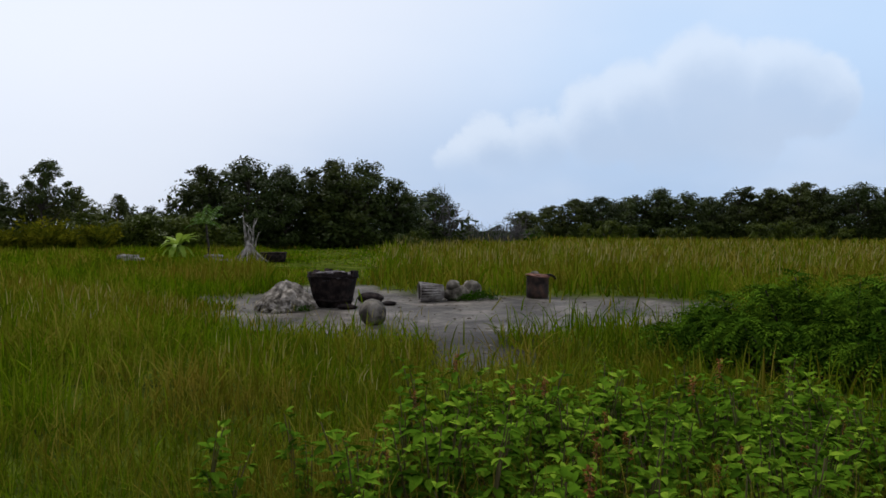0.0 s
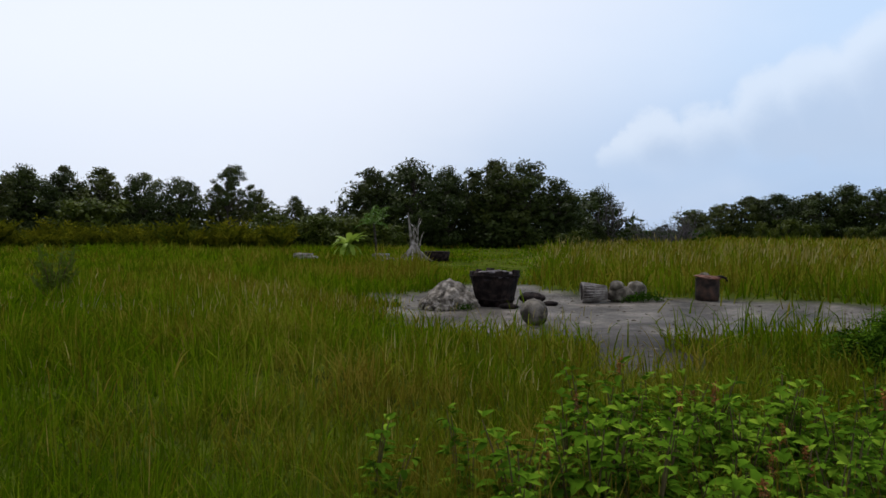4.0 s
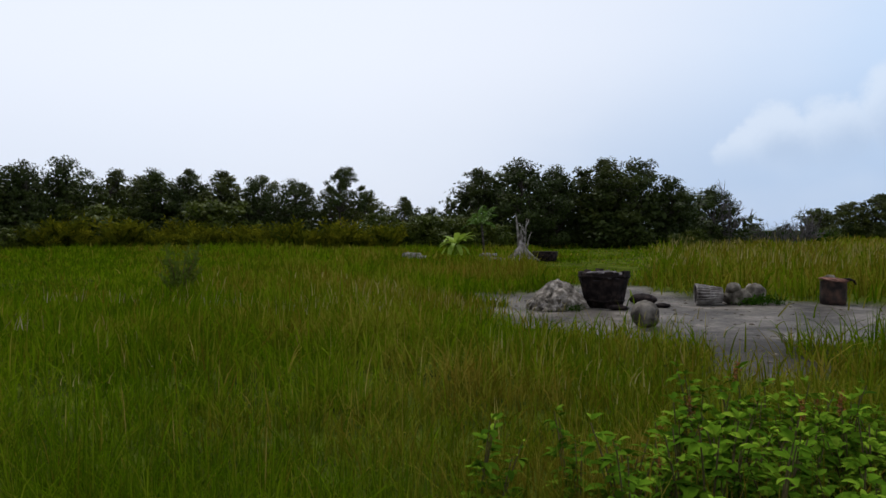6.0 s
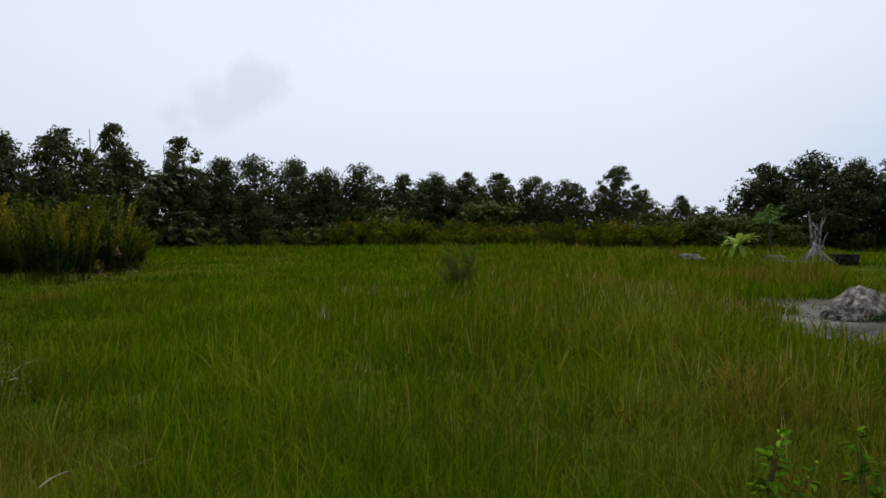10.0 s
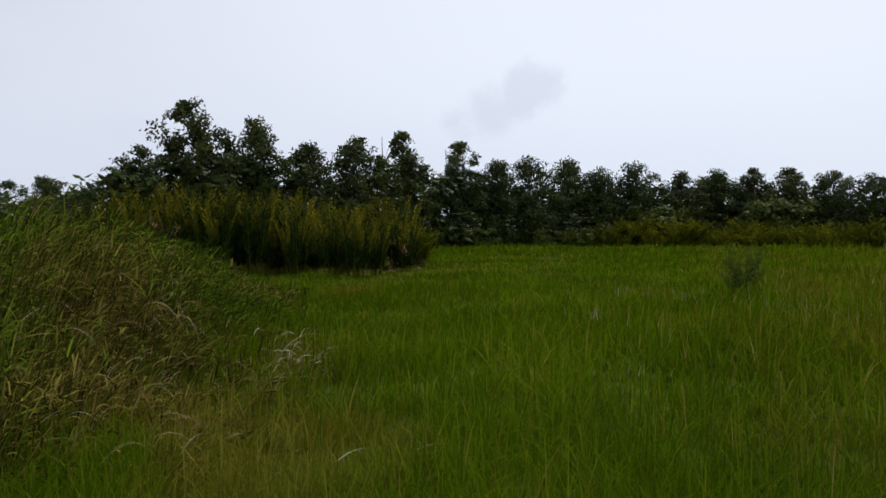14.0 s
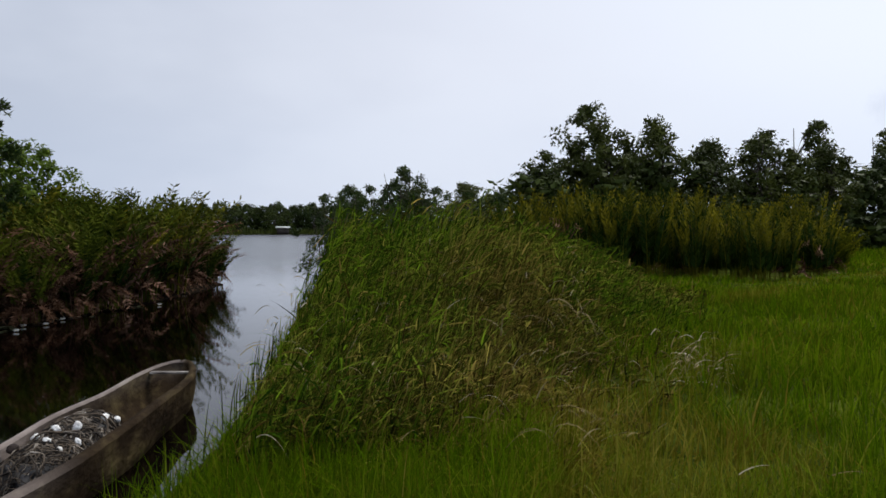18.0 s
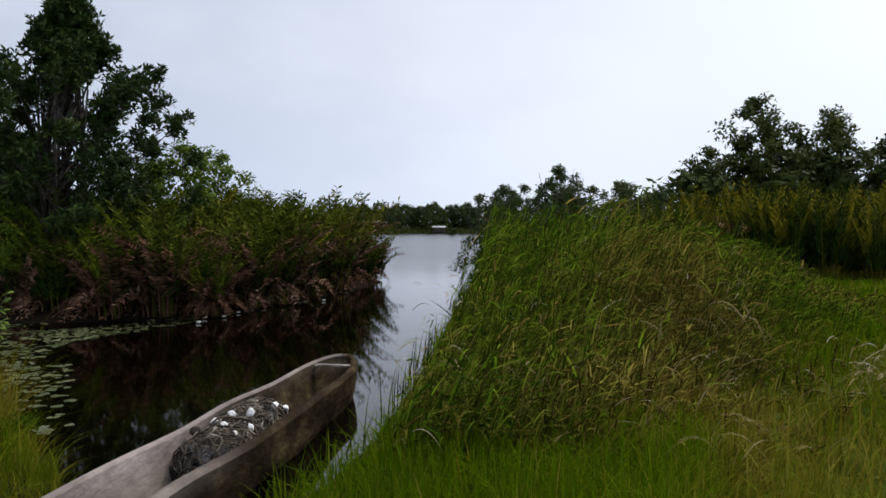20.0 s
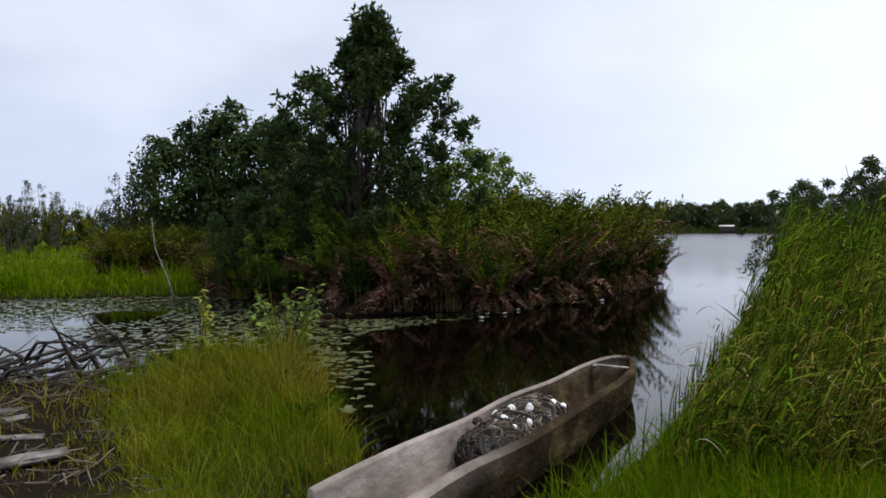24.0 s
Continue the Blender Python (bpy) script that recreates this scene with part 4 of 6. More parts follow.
def make_fern(seed, height, fronds, mat, dead=0, label="", pairs=11, leaf=0.26, name="fern_clump", plume=False):
    """A clump of tall upright fronds with paired leaflets, and drooping dead ones round its foot."""
    g = np.random.default_rng(seed)
    clump = thing(name, label, "fern")

    def frond_set(count, h0, bend0, droop, lo, hi, leaf=leaf, rise=1.5, rare=1.9):
        stems, base, dirs, size, tone = [], [], [], [], []
        for i in range(count):
            a, h = g.uniform(0, 2 * np.pi), h0 * g.uniform(0.55, 1.05)
            r0 = g.uniform(0, 0.4)
            out = bend0 * h * g.uniform(0.4, 1.3)
            t = np.linspace(0, 1, 6)
            pts = np.stack([math.cos(a) * (r0 + out * t ** 1.7), math.sin(a) * (r0 + out * t ** 1.7), h * (t - droop * t ** 2.2)], 1)
            stems.append(tube(pts, np.linspace(0.012, 0.004, 6), 3, False))
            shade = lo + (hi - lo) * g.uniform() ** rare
            spin = g.normal(size=3) * 0.25
            for f in np.linspace(0.2, 1.0, pairs):
                p = np.array([np.interp(f, t, pts[:, k]) for k in range(3)])
                axis = unit(np.array([np.interp(min(1, f + .05), t, pts[:, k]) - np.interp(f - .05, t, pts[:, k]) for k in range(3)]))
                side = unit(np.cross(axis, spin + np.array([math.cos(a), math.sin(a), 0.15])))
                for s in (-1, 1):
                    base.append(p)
                    dirs.append(side * s + axis * rise + g.normal(0, 0.12, 3))
                    size.append(leaf * (1.15 - 0.7 * f) * g.uniform(0.8, 1.2))
                    # golden tips; shade at the foot of the clump put into the leaflet tone
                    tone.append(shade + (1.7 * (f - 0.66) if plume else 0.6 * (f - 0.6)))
        size = np.array(size)
        lv = leaves(np.array(base), np.array(dirs), size, size * 0.30, g)
        shape = join(stems + [lv])
        n_stem = len(shape[0]) - len(lv[0])
        return shape, np.clip(np.concatenate([np.full(n_stem, 0.5), np.repeat(tone, 4)]), 0, 1)

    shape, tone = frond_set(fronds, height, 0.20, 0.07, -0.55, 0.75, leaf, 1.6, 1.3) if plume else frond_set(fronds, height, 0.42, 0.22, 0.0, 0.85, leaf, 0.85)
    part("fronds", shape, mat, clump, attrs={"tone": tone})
    if dead:
        s1, t1 = frond_set(dead // 2, height * 1.0, 0.55, 0.42, 0, 1, leaf * 0.8, 0.7, 1.5)
        s2, t2 = frond_set(dead - dead // 2, height * 0.72, 0.66, 0.95, 0, 1, leaf * 0.8, 0.7, 1.5)
        part("dead_fronds", join([s1, s2]), FERN_DEAD, clump, "drooping brown dead fronds", attrs={"tone": np.concatenate([t1, t2])})
    return clump


def in_polygon(n, poly, g, margin=0.0):
    lo, hi = poly.min(0), poly.max(0)
    out = []
    while len(out) < n:
        p = g.uniform(lo, hi, (400, 2))
        d = inside_distance(p, poly)
        for q in p[d > margin]:
            if all((q[0] - o[0]) ** 2 + (q[1] - o[1]) ** 2 > 0.5 for o in out[-80:]):
                out.append(q)
                if len(out) >= n:
                    break
    return np.array(out)



def ferns():
    g = np.random.default_rng(21)
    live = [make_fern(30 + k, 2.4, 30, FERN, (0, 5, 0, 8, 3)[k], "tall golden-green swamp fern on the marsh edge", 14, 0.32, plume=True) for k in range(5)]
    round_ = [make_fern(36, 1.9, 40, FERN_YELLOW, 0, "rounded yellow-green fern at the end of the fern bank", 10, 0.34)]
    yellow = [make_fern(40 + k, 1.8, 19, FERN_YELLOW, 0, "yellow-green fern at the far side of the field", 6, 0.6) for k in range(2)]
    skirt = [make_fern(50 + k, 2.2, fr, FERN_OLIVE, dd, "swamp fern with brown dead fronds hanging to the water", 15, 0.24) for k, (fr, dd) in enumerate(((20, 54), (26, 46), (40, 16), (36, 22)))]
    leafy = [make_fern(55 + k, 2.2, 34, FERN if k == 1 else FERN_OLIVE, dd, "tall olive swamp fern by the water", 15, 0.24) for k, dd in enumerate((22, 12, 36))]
    first = {}

    def put(kinds, key, az, d, s, turn, z=0.0):
        k = int(g.integers(0, len(kinds)))
        if (key, k) in first:
            place(kinds[k], az, d, s, turn, z)
        else:
            park(kinds[k], az, d, s, turn, z)
            first[(key, k)] = 1

    for p in in_polygon(110, FERNBANK, g):
        az, d = polar(p[None])
        put(live, "live", az[0], d[0], g.uniform(0.62, 1.25) * (1 + 0.02 * max(0, az[0] - 68)) * (0.8 if az[0] < 62 else 1.0), g.uniform(0, 360))
    for az, d, s in ((61.6, 33.0, 1.0), (62.3, 33.6, 1.1), (60.9, 33.8, 0.9), (61.4, 34.5, 1.05)):
        put(round_, "round", az, d, s, g.uniform(0, 360))
    def bed(name, kinds, spots, mat, label):
        pieces, tones = [], []
        for i, (az, d, k) in enumerate(spots):
            me = kinds[i % len(kinds)].children[0].data
            V, F, t = np.empty(len(me.vertices) * 3), np.empty(len(me.polygons) * 3, int), np.empty(len(me.vertices))
            me.vertices.foreach_get("co", V)
            me.polygons.foreach_get("vertices", F)
            me.attributes["tone"].data.foreach_get("value", t)
            pieces.append(moved((V.reshape(-1, 3), F.reshape(-1, 3)), Matrix.Translation(bearing(az, d)) @ pose(0, 0, 0, 0, 0, i * 77) @ Matrix.Scale(k, 4)))
            tones.append(t)
        V, F = join(pieces)
        tagged(new(name, np_mesh(name, V, F, mat, False, {"tone": np.concatenate(tones)})), label, "ferns", kind="stuff")

    spots = []
    for i in range(120):
        az = g.uniform(23, 47) if i < 104 else g.uniform(46, 56)
        d = np.interp(az, [24, 30, 40, 52], [57, 56, 60, 64]) + g.uniform(0, 7)
        spots.append((az, d, (g.uniform(0.5, 1.1) + 0.5 * g.uniform() ** 3 + 0.16 * math.sin(az * 1.7)) * (1.0 if az < 47 else 0.7)))
    bed("far_ferns", yellow, spots, FERN_YELLOW, "band of yellow-green ferns along the far side of the field")
    for p in in_polygon(150, PENINSULA, g, -0.75):
        az, d = polar(p[None])
        edge = inside_distance(p[None], PENINSULA)[0]
        s = g.uniform(0.62, 1.18) * np.interp(az[0], [102, 104, 108, 112, 120, 127, 131, 135], [0.90, 1.12, 1.36, 1.38, 1.34, 1.22, 0.95, 0.75])
        if edge < 1.3 and g.uniform() < 0.8:
            rusty = 114.5 < az[0] < 124.5 or g.uniform() < 0.2
            put(skirt[:2] if rusty else skirt[2:], "rusty_skirt" if rusty else "skirt", az[0], d[0], s * 0.92, g.uniform(0, 360), -0.15)
        else:
            put(leafy, "leafy", az[0], d[0], s, g.uniform(0, 360), -0.1)
    for i in range(40):
        put(leafy, "leafy", g.uniform(131.0, 142.5), g.uniform(25.2, 27.2), g.uniform(0.72, 1.05), g.uniform(0, 360))
    bed("meadow_ferns", live, [(g.uniform(133, 153), g.uniform(70, 82), g.uniform(1.2, 1.9)) for i in range(44)], FERN, "ferns along the back of the meadow beyond the inlet")
    for ob in yellow:
        for o in (*ob.children, ob):
            bpy.data.objects.remove(o)


ferns()

# ---- peninsula trees and bushes ----


def rosette_tree(seed, height, spread, low, boughs, each, leaf, mat, label, trunk_r=0.08):
    """An open tree: several stems, boughs that reach out, and whorls of long leaves round their twigs."""
    g = np.random.default_rng(seed)
    tree = thing("tree", label, "tree")
    wood, stems = [], []
    for _ in range(5):
        s = np.append(g.normal(0, 0.3, 2), 0)
        tip = np.array([s[0] * 1.8 + g.normal(0, 0.25), s[1] * 1.8 + g.normal(0, 0.25), height * g.uniform(0.7, 0.95)])
        mid = (s + tip) / 2 + np.append(g.normal(0, 0.15, 2), 0)
        wood.append(tube([s, mid, tip], [trunk_r, trunk_r * 0.6, trunk_r * 0.15], 6))
        stems.append((s, tip))
    cs = []
    for i in range(boughs):
        f = (i + g.uniform(0, 1)) / boughs
        r = spread * min(1.0, ((1.03 - f) / 0.46) ** 1.25) * g.uniform(0.2, 1.1)
        a = i * 2.4 + g.uniform(-0.5, 0.5)
        c = np.array([r * math.cos(a), r * math.sin(a), height * (low + (1 - low) * f)])
        s, t = stems[int(g.integers(0, 5))]
        k = np.clip(c[2] / height - 0.22, 0.08, 0.95)
        p = s + (t - s) * k
        wood.append(tube([p, (p + c) / 2 + g.normal(0, 0.1, 3), c], [trunk_r * 0.35, trunk_r * 0.22, 0.01], 5, False))
        rad = 0.40 * g.uniform(0.6, 1.15)
        for j in range(each):
            off = unit(g.normal(size=3)) * rad * g.uniform(0.2, 1.25) * np.array([1, 1, 0.8])
            cs.append(c + off)
            if j % 5 == 0:
                wood.append(tube([c, c + off * 0.6 + g.normal(0, 0.04, 3), c + off], [0.012, 0.009, 0.005], 3, False))
    cs = np.array(cs)
    part("trunk", join(wood), BARK, tree, smooth=True)
    n = 8
    axis = unit(cs - np.array([0, 0, height * 0.3]) + g.normal(0, 0.5, cs.shape))
    d = axis[:, None] * 0.6 + unit(g.normal(size=(len(cs), n, 3)))
    base = np.repeat(cs, n, 0) + g.normal(0, 0.02, (len(cs) * n, 3))
    V, F = leaves(base, d.reshape(-1, 3), leaf * g.uniform(0.7, 1.25, len(base)), leaf * 0.36, g, 0.15)
    part("crown", (V, F), mat, tree)
    return tree


PEN_LEAF = material("glossy_dark_leaves", [(0.010, 0.020, 0.005), (0.024, 0.042, 0.010), (0.065, 0.085, 0.018)], 0.5, 0.8, "island", translucent=0.15, spec=0.05)
LIGHT_LEAF = material("light_bush_leaves", [(0.03, 0.055, 0.006), (0.075, 0.12, 0.010), (0.15, 0.20, 0.02)], 0.5, 0.8, "island", translucent=0.25)
t1 = rosette_tree(71, 7.15, 2.55, 0.24, 165, 26, 0.17, PEN_LEAF, "bushy tree with whorls of dark glossy leaves on the peninsula")
park(t1, 124.2, 19.5, 0.96, 40, -0.1)
t2 = make_tree(72, 5.4, 2.9, 0.05, 46, 300, 0.15, PEN_LEAF, "tree", "dark round-crowned tree behind the peninsula ferns", 0.08, 0.36)
park(t2, 134.3, 28, 1.12, 0)
place(t2, 130.8, 27, 1.06, 120)
place(t2, 136.8, 29, 1.02, 200)
place(t2, 127.5, 24, 0.80, 250)
place(t2, 132.8, 20.5, 0.50, 20)
place(t2, 129.0, 20.0, 0.55, 90)
t3 = make_tree(73, 4.0, 1.7, 0.15, 26, 160, 0.12, LIGHT_LEAF, "tree", "light green leafy sapling among the ferns", 0.03, 0.38, 3, 0.3)
park(t3, 117.2, 21.5, 1.0, 0)
for az, d, sc, tn in ((115.2, 22.5, 0.98, 70), (119.5, 20.0, 0.85, 200), (112.8, 23.5, 0.66, 20), (110.3, 25, 0.62, 150), (106.8, 27, 0.40, 200), (128.0, 18.6, 0.62, 100), (131.0, 19.2, 0.55, 10)):
    place(t3, az, d, sc, tn)
t5 = make_tree(76, 4.0, 1.8, 0.1, 26, 90, 0.12, PEN_LEAF, "tree", "open-crowned young tree behind the reeds", 0.035, 0.32, 4, 0.5)
park(t5, 90.4, 33, 1.12, 0)
for az, d, sc, tn in ((93.0, 34, 0.92, 140), (94.6, 30, 0.84, 240), (96.2, 24, 0.70, 300), (88.0, 34, 0.9, 10), (85.8, 34, 0.84, 80), (83.6, 34, 0.82, 190), (91.8, 35, 0.9, 260)):
    place(t5, az, d, sc, tn)
# far shore of the lagoon
far = [make_tree(80 + k, 12.0, 5.0, 0.03, 16, 90, 0.8, TREE_LEAF_DARK, "tree", "distant tree on the far shore", 0.3, 0.42) for k in range(2)]
g_far = np.random.default_rng(9)
for i in range(40):
    az = 94 + i * 0.32 + g_far.uniform(-0.1, 0.1)
    s = g_far.uniform(0.72, 0.95) * (1.25 if abs(az - 99.6) < 0.2 else 1)
    if i < 2:
        park(far[i], az, 283, s, i * 50)
    else:
        place(far[i % 2], az, 283 + g_far.uniform(-6, 14), s, g_far.uniform(0, 360))
for i in range(26):
    place(far[i % 2], 133 + i * 0.8, 150 + g_far.uniform(-5, 5), 0.42 * g_far.uniform(0.8, 1.1), g_far.uniform(0, 360))
P = scatter(5000, 262, 276, 93, 107)
P = P[dry_land(P, 0.2)]
V, F, k = blades(np.column_stack([P, np.zeros(len(P)) - 0.1]), rng.uniform(0.8, 2.2, len(P)), np.full(len(P), 0.35), rng.uniform(0, 6.28, len(P)), np.full(len(P), 0.1), 2)
tagged(new("shore_reeds", np_mesh("shore_reeds", V, F, TREE_LEAF)), "band of reeds along the far shore", "reeds", kind="stuff")

# ---- the mud flat and what stands round it ----

STEM = material("weed_stems", [(0.06, 0.06, 0.02), (0.12, 0.09, 0.045)], 0.7, 9)
GREYWOOD = material("dead_grey_twigs", [(0.04, 0.035, 0.04), (0.09, 0.08, 0.085), (0.15, 0.135, 0.135)], 0.9, 3)
JAR = material("stained_jar_clay", [(0.014, 0.012, 0.010), (0.05, 0.043, 0.035), (0.22, 0.195, 0.165)], 0.8, 4.0, bump=0.4, bump_scale=30)


def box(x0, x1, y0, y1, z0, z1, jitter=0.0, g=rng):
    """A board or block with slightly chamfered long edges."""
    c = 0.12 * min(abs(y1 - y0), abs(z1 - z0))
    prof = [(y0 + c, z0), (y1 - c, z0), (y1, z0 + c), (y1, z1 - c), (y1 - c, z1), (y0 + c, z1), (y0, z1 - c), (y0, z0 + c)]
    V = [(x, y, z) for x in np.linspace(x0, x1, 5) for y, z in prof]
    V = np.array(V) + g.normal(0, jitter, (len(V), 3))
    F = []
    for i in range(4):
        for j in range(8):
            a, b = i * 8 + j, i * 8 + (j + 1) % 8
            F += [(a, a + 8, b + 8), (a, b + 8, b)]
    for e, flip in ((0, False), (32, True)):
        for j in range(1, 7):
            F.append((e, e + j + 1, e + j) if flip else (e, e + j, e + j + 1))
    return V, np.array(F)


def floor_at(az, d):
    p = bearing(az, d)
    return float(ground_height(np.array([[p.x, p.y]]))[0])


def spot(az, d, dz=0.0):
    return bearing(az, d, floor_at(az, d) + dz)


def vat():
    """A broad tub of charred staves, wider at the rim, heaped with ash."""
    g = np.random.default_rng(5)
    ob = thing("charred_vat", "large charred wooden vat with a ragged rim", "vat", at=spot(8.0, 16.7), turn=10)
    ob.scale.z = 1.09
    n = 22
    for i in range(n):
        a0 = i * 2 * math.pi / n
        top = 0.72 * g.uniform(0.90, 1.02)
        V, F = box(0, top, -0.075, 0.075, -0.02, 0.03, 0.006, g)
        # x runs up the stave
        lean = math.atan2(0.16, 0.72)
        M = Matrix.Rotation(a0, 4, "Z") @ Matrix.Translation((0.35, 0, 0)) @ Matrix.Rotation(lean, 4, "Y") @ Matrix(((0, 0, 1, 0), (0, 1, 0, 0), (1, 0, 0, 0), (0, 0, 0, 1)))
        V[:, 1] *= 0.68 + 0.42 * V[:, 0:1].ravel() / 0.72
        part("stave", moved((V, F), M), CHAR, ob)
    ang = np.linspace(0, 2 * np.pi, 33)
    for r, z in ((0.415, 0.14), (0.525, 0.60)):
        part("hoop", tube(np.stack([r * np.cos(ang), r * np.sin(ang), z + 0.012 * np.sin(5 * ang)], 1), 0.022, 6, False), CHAR, ob)
    part("ash_filling", moved(lump((0.47, 0.47, 0.12), 3, 0.35, 3.0), Matrix.Translation((0, 0, 0.57))), GREYWOOD, ob, "charred ash filling")


def rubble():
    g = np.random.default_rng(6)
    ob = thing("rubble_heap", "heap of grey ash and broken clay beside the vat", "rubble", at=spot(11.3, 16.4))
    ob.scale = (0.76, 0.76, 0.98)
    V, F = lump((0.80, 0.62, 0.60), 8, 0.17, 2.0, 44, -0.1)
    r = np.hypot(V[:, 0] / 0.8, V[:, 1] / 0.62)
    V[:, 2] *= 1 - 0.35 * np.clip(r, 0, 1)
    part("mound", (V, F), ASH, ob)
    for i in range(46):
        a, r = g.uniform(0, 6.28), g.uniform(0.1, 0.95)
        L, w = g.uniform(0.12, 0.40), g.uniform(0.03, 0.09)
        z = 0.50 * (1 - r / 1.05) + 0.03
        part("shard", moved(box(-L / 2, L / 2, -w / 2, w / 2, -0.012, 0.012, 0.006, g), Matrix.Translation((0.85 * r * math.cos(a), 0.66 * r * math.sin(a), z)) @ Matrix.Rotation(a + g.uniform(-0.7, 0.7), 4, "Z") @ Matrix.Rotation(g.uniform(0.2, 0.9), 4, "Y") @ Matrix.Rotation(g.uniform(-0.6, 0.6), 4, "X")), (ASH, WOOD_DRY, GREYWOOD)[i % 3], ob)
    for i in range(150):
        a, r = g.uniform(0, 6.28), 0.85 * g.uniform(0.03, 1.0) ** 0.7
        z = 0.52 * max(0, 1 - (r / 0.66) ** 1.8)
        s = g.uniform(0.03, 0.10) * (1.0 if r < 0.75 else 0.6)
        part("clod", moved(lump((s, s * 0.7, s * 0.45), i, 0.45, 2.0, 6), Matrix.Translation((r * math.cos(a), r * math.sin(a), z)) @ Matrix.Rotation(g.uniform(-0.9, 0.9), 4, "X") @ Matrix.Rotation(a, 4, "Z")), ASH, ob)


def jar():
    ob = thing("round_jar", "round grey clay jar tipped on the mud", "jar", at=spot(5.15, 13.6))
    prof = [(0.02, -0.225), (0.12, -0.20), (0.19, -0.14), (0.23, -0.04), (0.237, 0.03), (0.22, 0.10), (0.17, 0.175), (0.10, 0.215), (0.085, 0.235), (0.10, 0.25), (0.075, 0.25), (0.07, 0.20)]
    tilt = Matrix.Translation((0, 0, 0.215)) @ Vector((0.55, 0.5, -0.62)).to_track_quat("Z", "Y").to_matrix().to_4x4()
    part("body", moved(lathe(prof, 32), tilt), JAR, ob, smooth=True)



def basket():
    """A tapering ribbed vessel of plaited strips, lying on its side."""
    g = np.random.default_rng(8)
    ob = thing("woven_basket", "tapered plaited basket lying on its side", "basket", at=spot(0.9, 18.1), turn=12)
    L = 0.56
    ribs = 20
    M = Matrix.Translation((-0.27, 0, 0.215))
    part("core", moved(lathe([(0.19, 0.02), (0.215, 0.03), (0.17, L * 0.55), (0.14, L - 0.01)], 24), M @ Matrix.Rotation(radians(90), 4, "Y")), CHAR, ob, smooth=True)
    for i in range(ribs):
        a = i * 2 * math.pi / ribs
        pts = [(x, math.cos(a) * r, math.sin(a) * r) for x, r in ((0, 0.222), (L * 0.3, 0.205), (L * 0.65, 0.172), (L, 0.15))]
        part("rib", moved(tube(pts, 0.028 + g.uniform(-0.004, 0.004), 6), M), WOOD_DRY, ob)
    ang = np.linspace(0, 2 * np.pi, 25)
    for x, r in ((0.01, 0.235), (L * 0.5, 0.20)):
        part("hoop", moved(tube(np.stack([np.full(25, x), r * np.cos(ang), r * np.sin(ang)], 1), 0.014, 5, False), M), WOOD_DRY, ob)


def stone(az, d, size, seed, label, dz=0.0, mat=CLAY):
    ob = new("stone", np_mesh("stone", *lump(size, seed, 0.16, 1.4, 14, -0.8), mat, True))
    ob.location = spot(az, d, size[2] * 0.75 + dz)
    tagged(ob, label, "stone", "stones on the mud flat")


def bucket():
    ob = thing("rusty_drum", "rusty dented metal drum with a bent lid", "drum", at=spot(-6.9, 19.0))
    ob.scale = (1.16, 1.16, 1.05)
    part("body", lathe([(0.21, 0.0), (0.225, 0.02), (0.235, 0.16), (0.228, 0.18), (0.235, 0.34), (0.225, 0.46), (0.24, 0.50), (0.225, 0.50), (0.21, 0.42)], 28, 0.02, np.random.default_rng(1)), RUST, ob, smooth=True)
    part("lid", moved(lump((0.25, 0.25, 0.045), 4, 0.25, 1.2, 12), Matrix.Translation((0.0, 0, 0.52)) @ Matrix.Rotation(radians(7), 4, "Y")), REDDISH, ob, "bent reddish lid")
    part("bundle", moved(lump((0.09, 0.08, 0.05), 6, 0.2, 1.5, 9), Matrix.Translation((-0.06, 0, 0.57))), CLAY, ob, "pale rag on the lid")
    part("handle", tube([(0.16, 0, 0.52), (0.26, -0.02, 0.54), (0.34, -0.02, 0.50), (0.38, -0.02, 0.43)], [0.03, 0.028, 0.024, 0.016], 7), CHAR, ob)


REDDISH = material("reddish_rust", [(0.07, 0.03, 0.022), (0.15, 0.07, 0.05), (0.24, 0.14, 0.11)], 0.8, 8, bump=0.4)

vat()
rubble()
jar()
basket()
bucket()
stone(-0.75, 18.25, (0.16, 0.15, 0.14), 2, "pale round stone resting on a boulder", 0.24)
stone(-1.0, 18.3, (0.30, 0.22, 0.20), 3, "grey boulder at the edge of the mud")
stone(-2.1, 18.6, (0.24, 0.2, 0.24), 4, "grey boulder beside a green weed")
stone(5.3, 17.7, (0.30, 0.24, 0.13), 5, "dark low lump of clay behind the jar", mat=CHAR)
stone(7.0, 16.0, (0.20, 0.12, 0.06), 6, "flat dark stone at the foot of the vat", mat=CHAR)
stone(3.9, 17.2, (0.16, 0.12, 0.06), 7, "small dark clod on the mud", mat=CHAR)


def pebbles():
    g = np.random.default_rng(12)
    P = in_polygon(380, BARE, g, 0.05)
    z = ground_height(P)
    pieces = [moved(lump((s, s * 0.8, s * 0.5), i % 7, 0.3, 1.5, 5), Matrix.Translation((p[0], p[1], q))) for i, (p, q, s) in enumerate(zip(P, z, g.uniform(0.012, 0.05, len(P))))]
    V, F = join(pieces)
    tagged(new("mud_clods", np_mesh("mud_clods", V, F, CLAY)), "small clods and litter on the mud", "clods", kind="stuff")


def small_weed(seed, n, h, leaf):
    g = np.random.default_rng(seed)
    base = g.normal(0, 0.16, (n, 3)) * np.array([1, 1, 0])
    base[:, 2] = g.uniform(0.02, h, n)
    return leaves(base, g.normal(size=(n, 3)) + [0, 0, 0.4], leaf, leaf * 0.5, g)


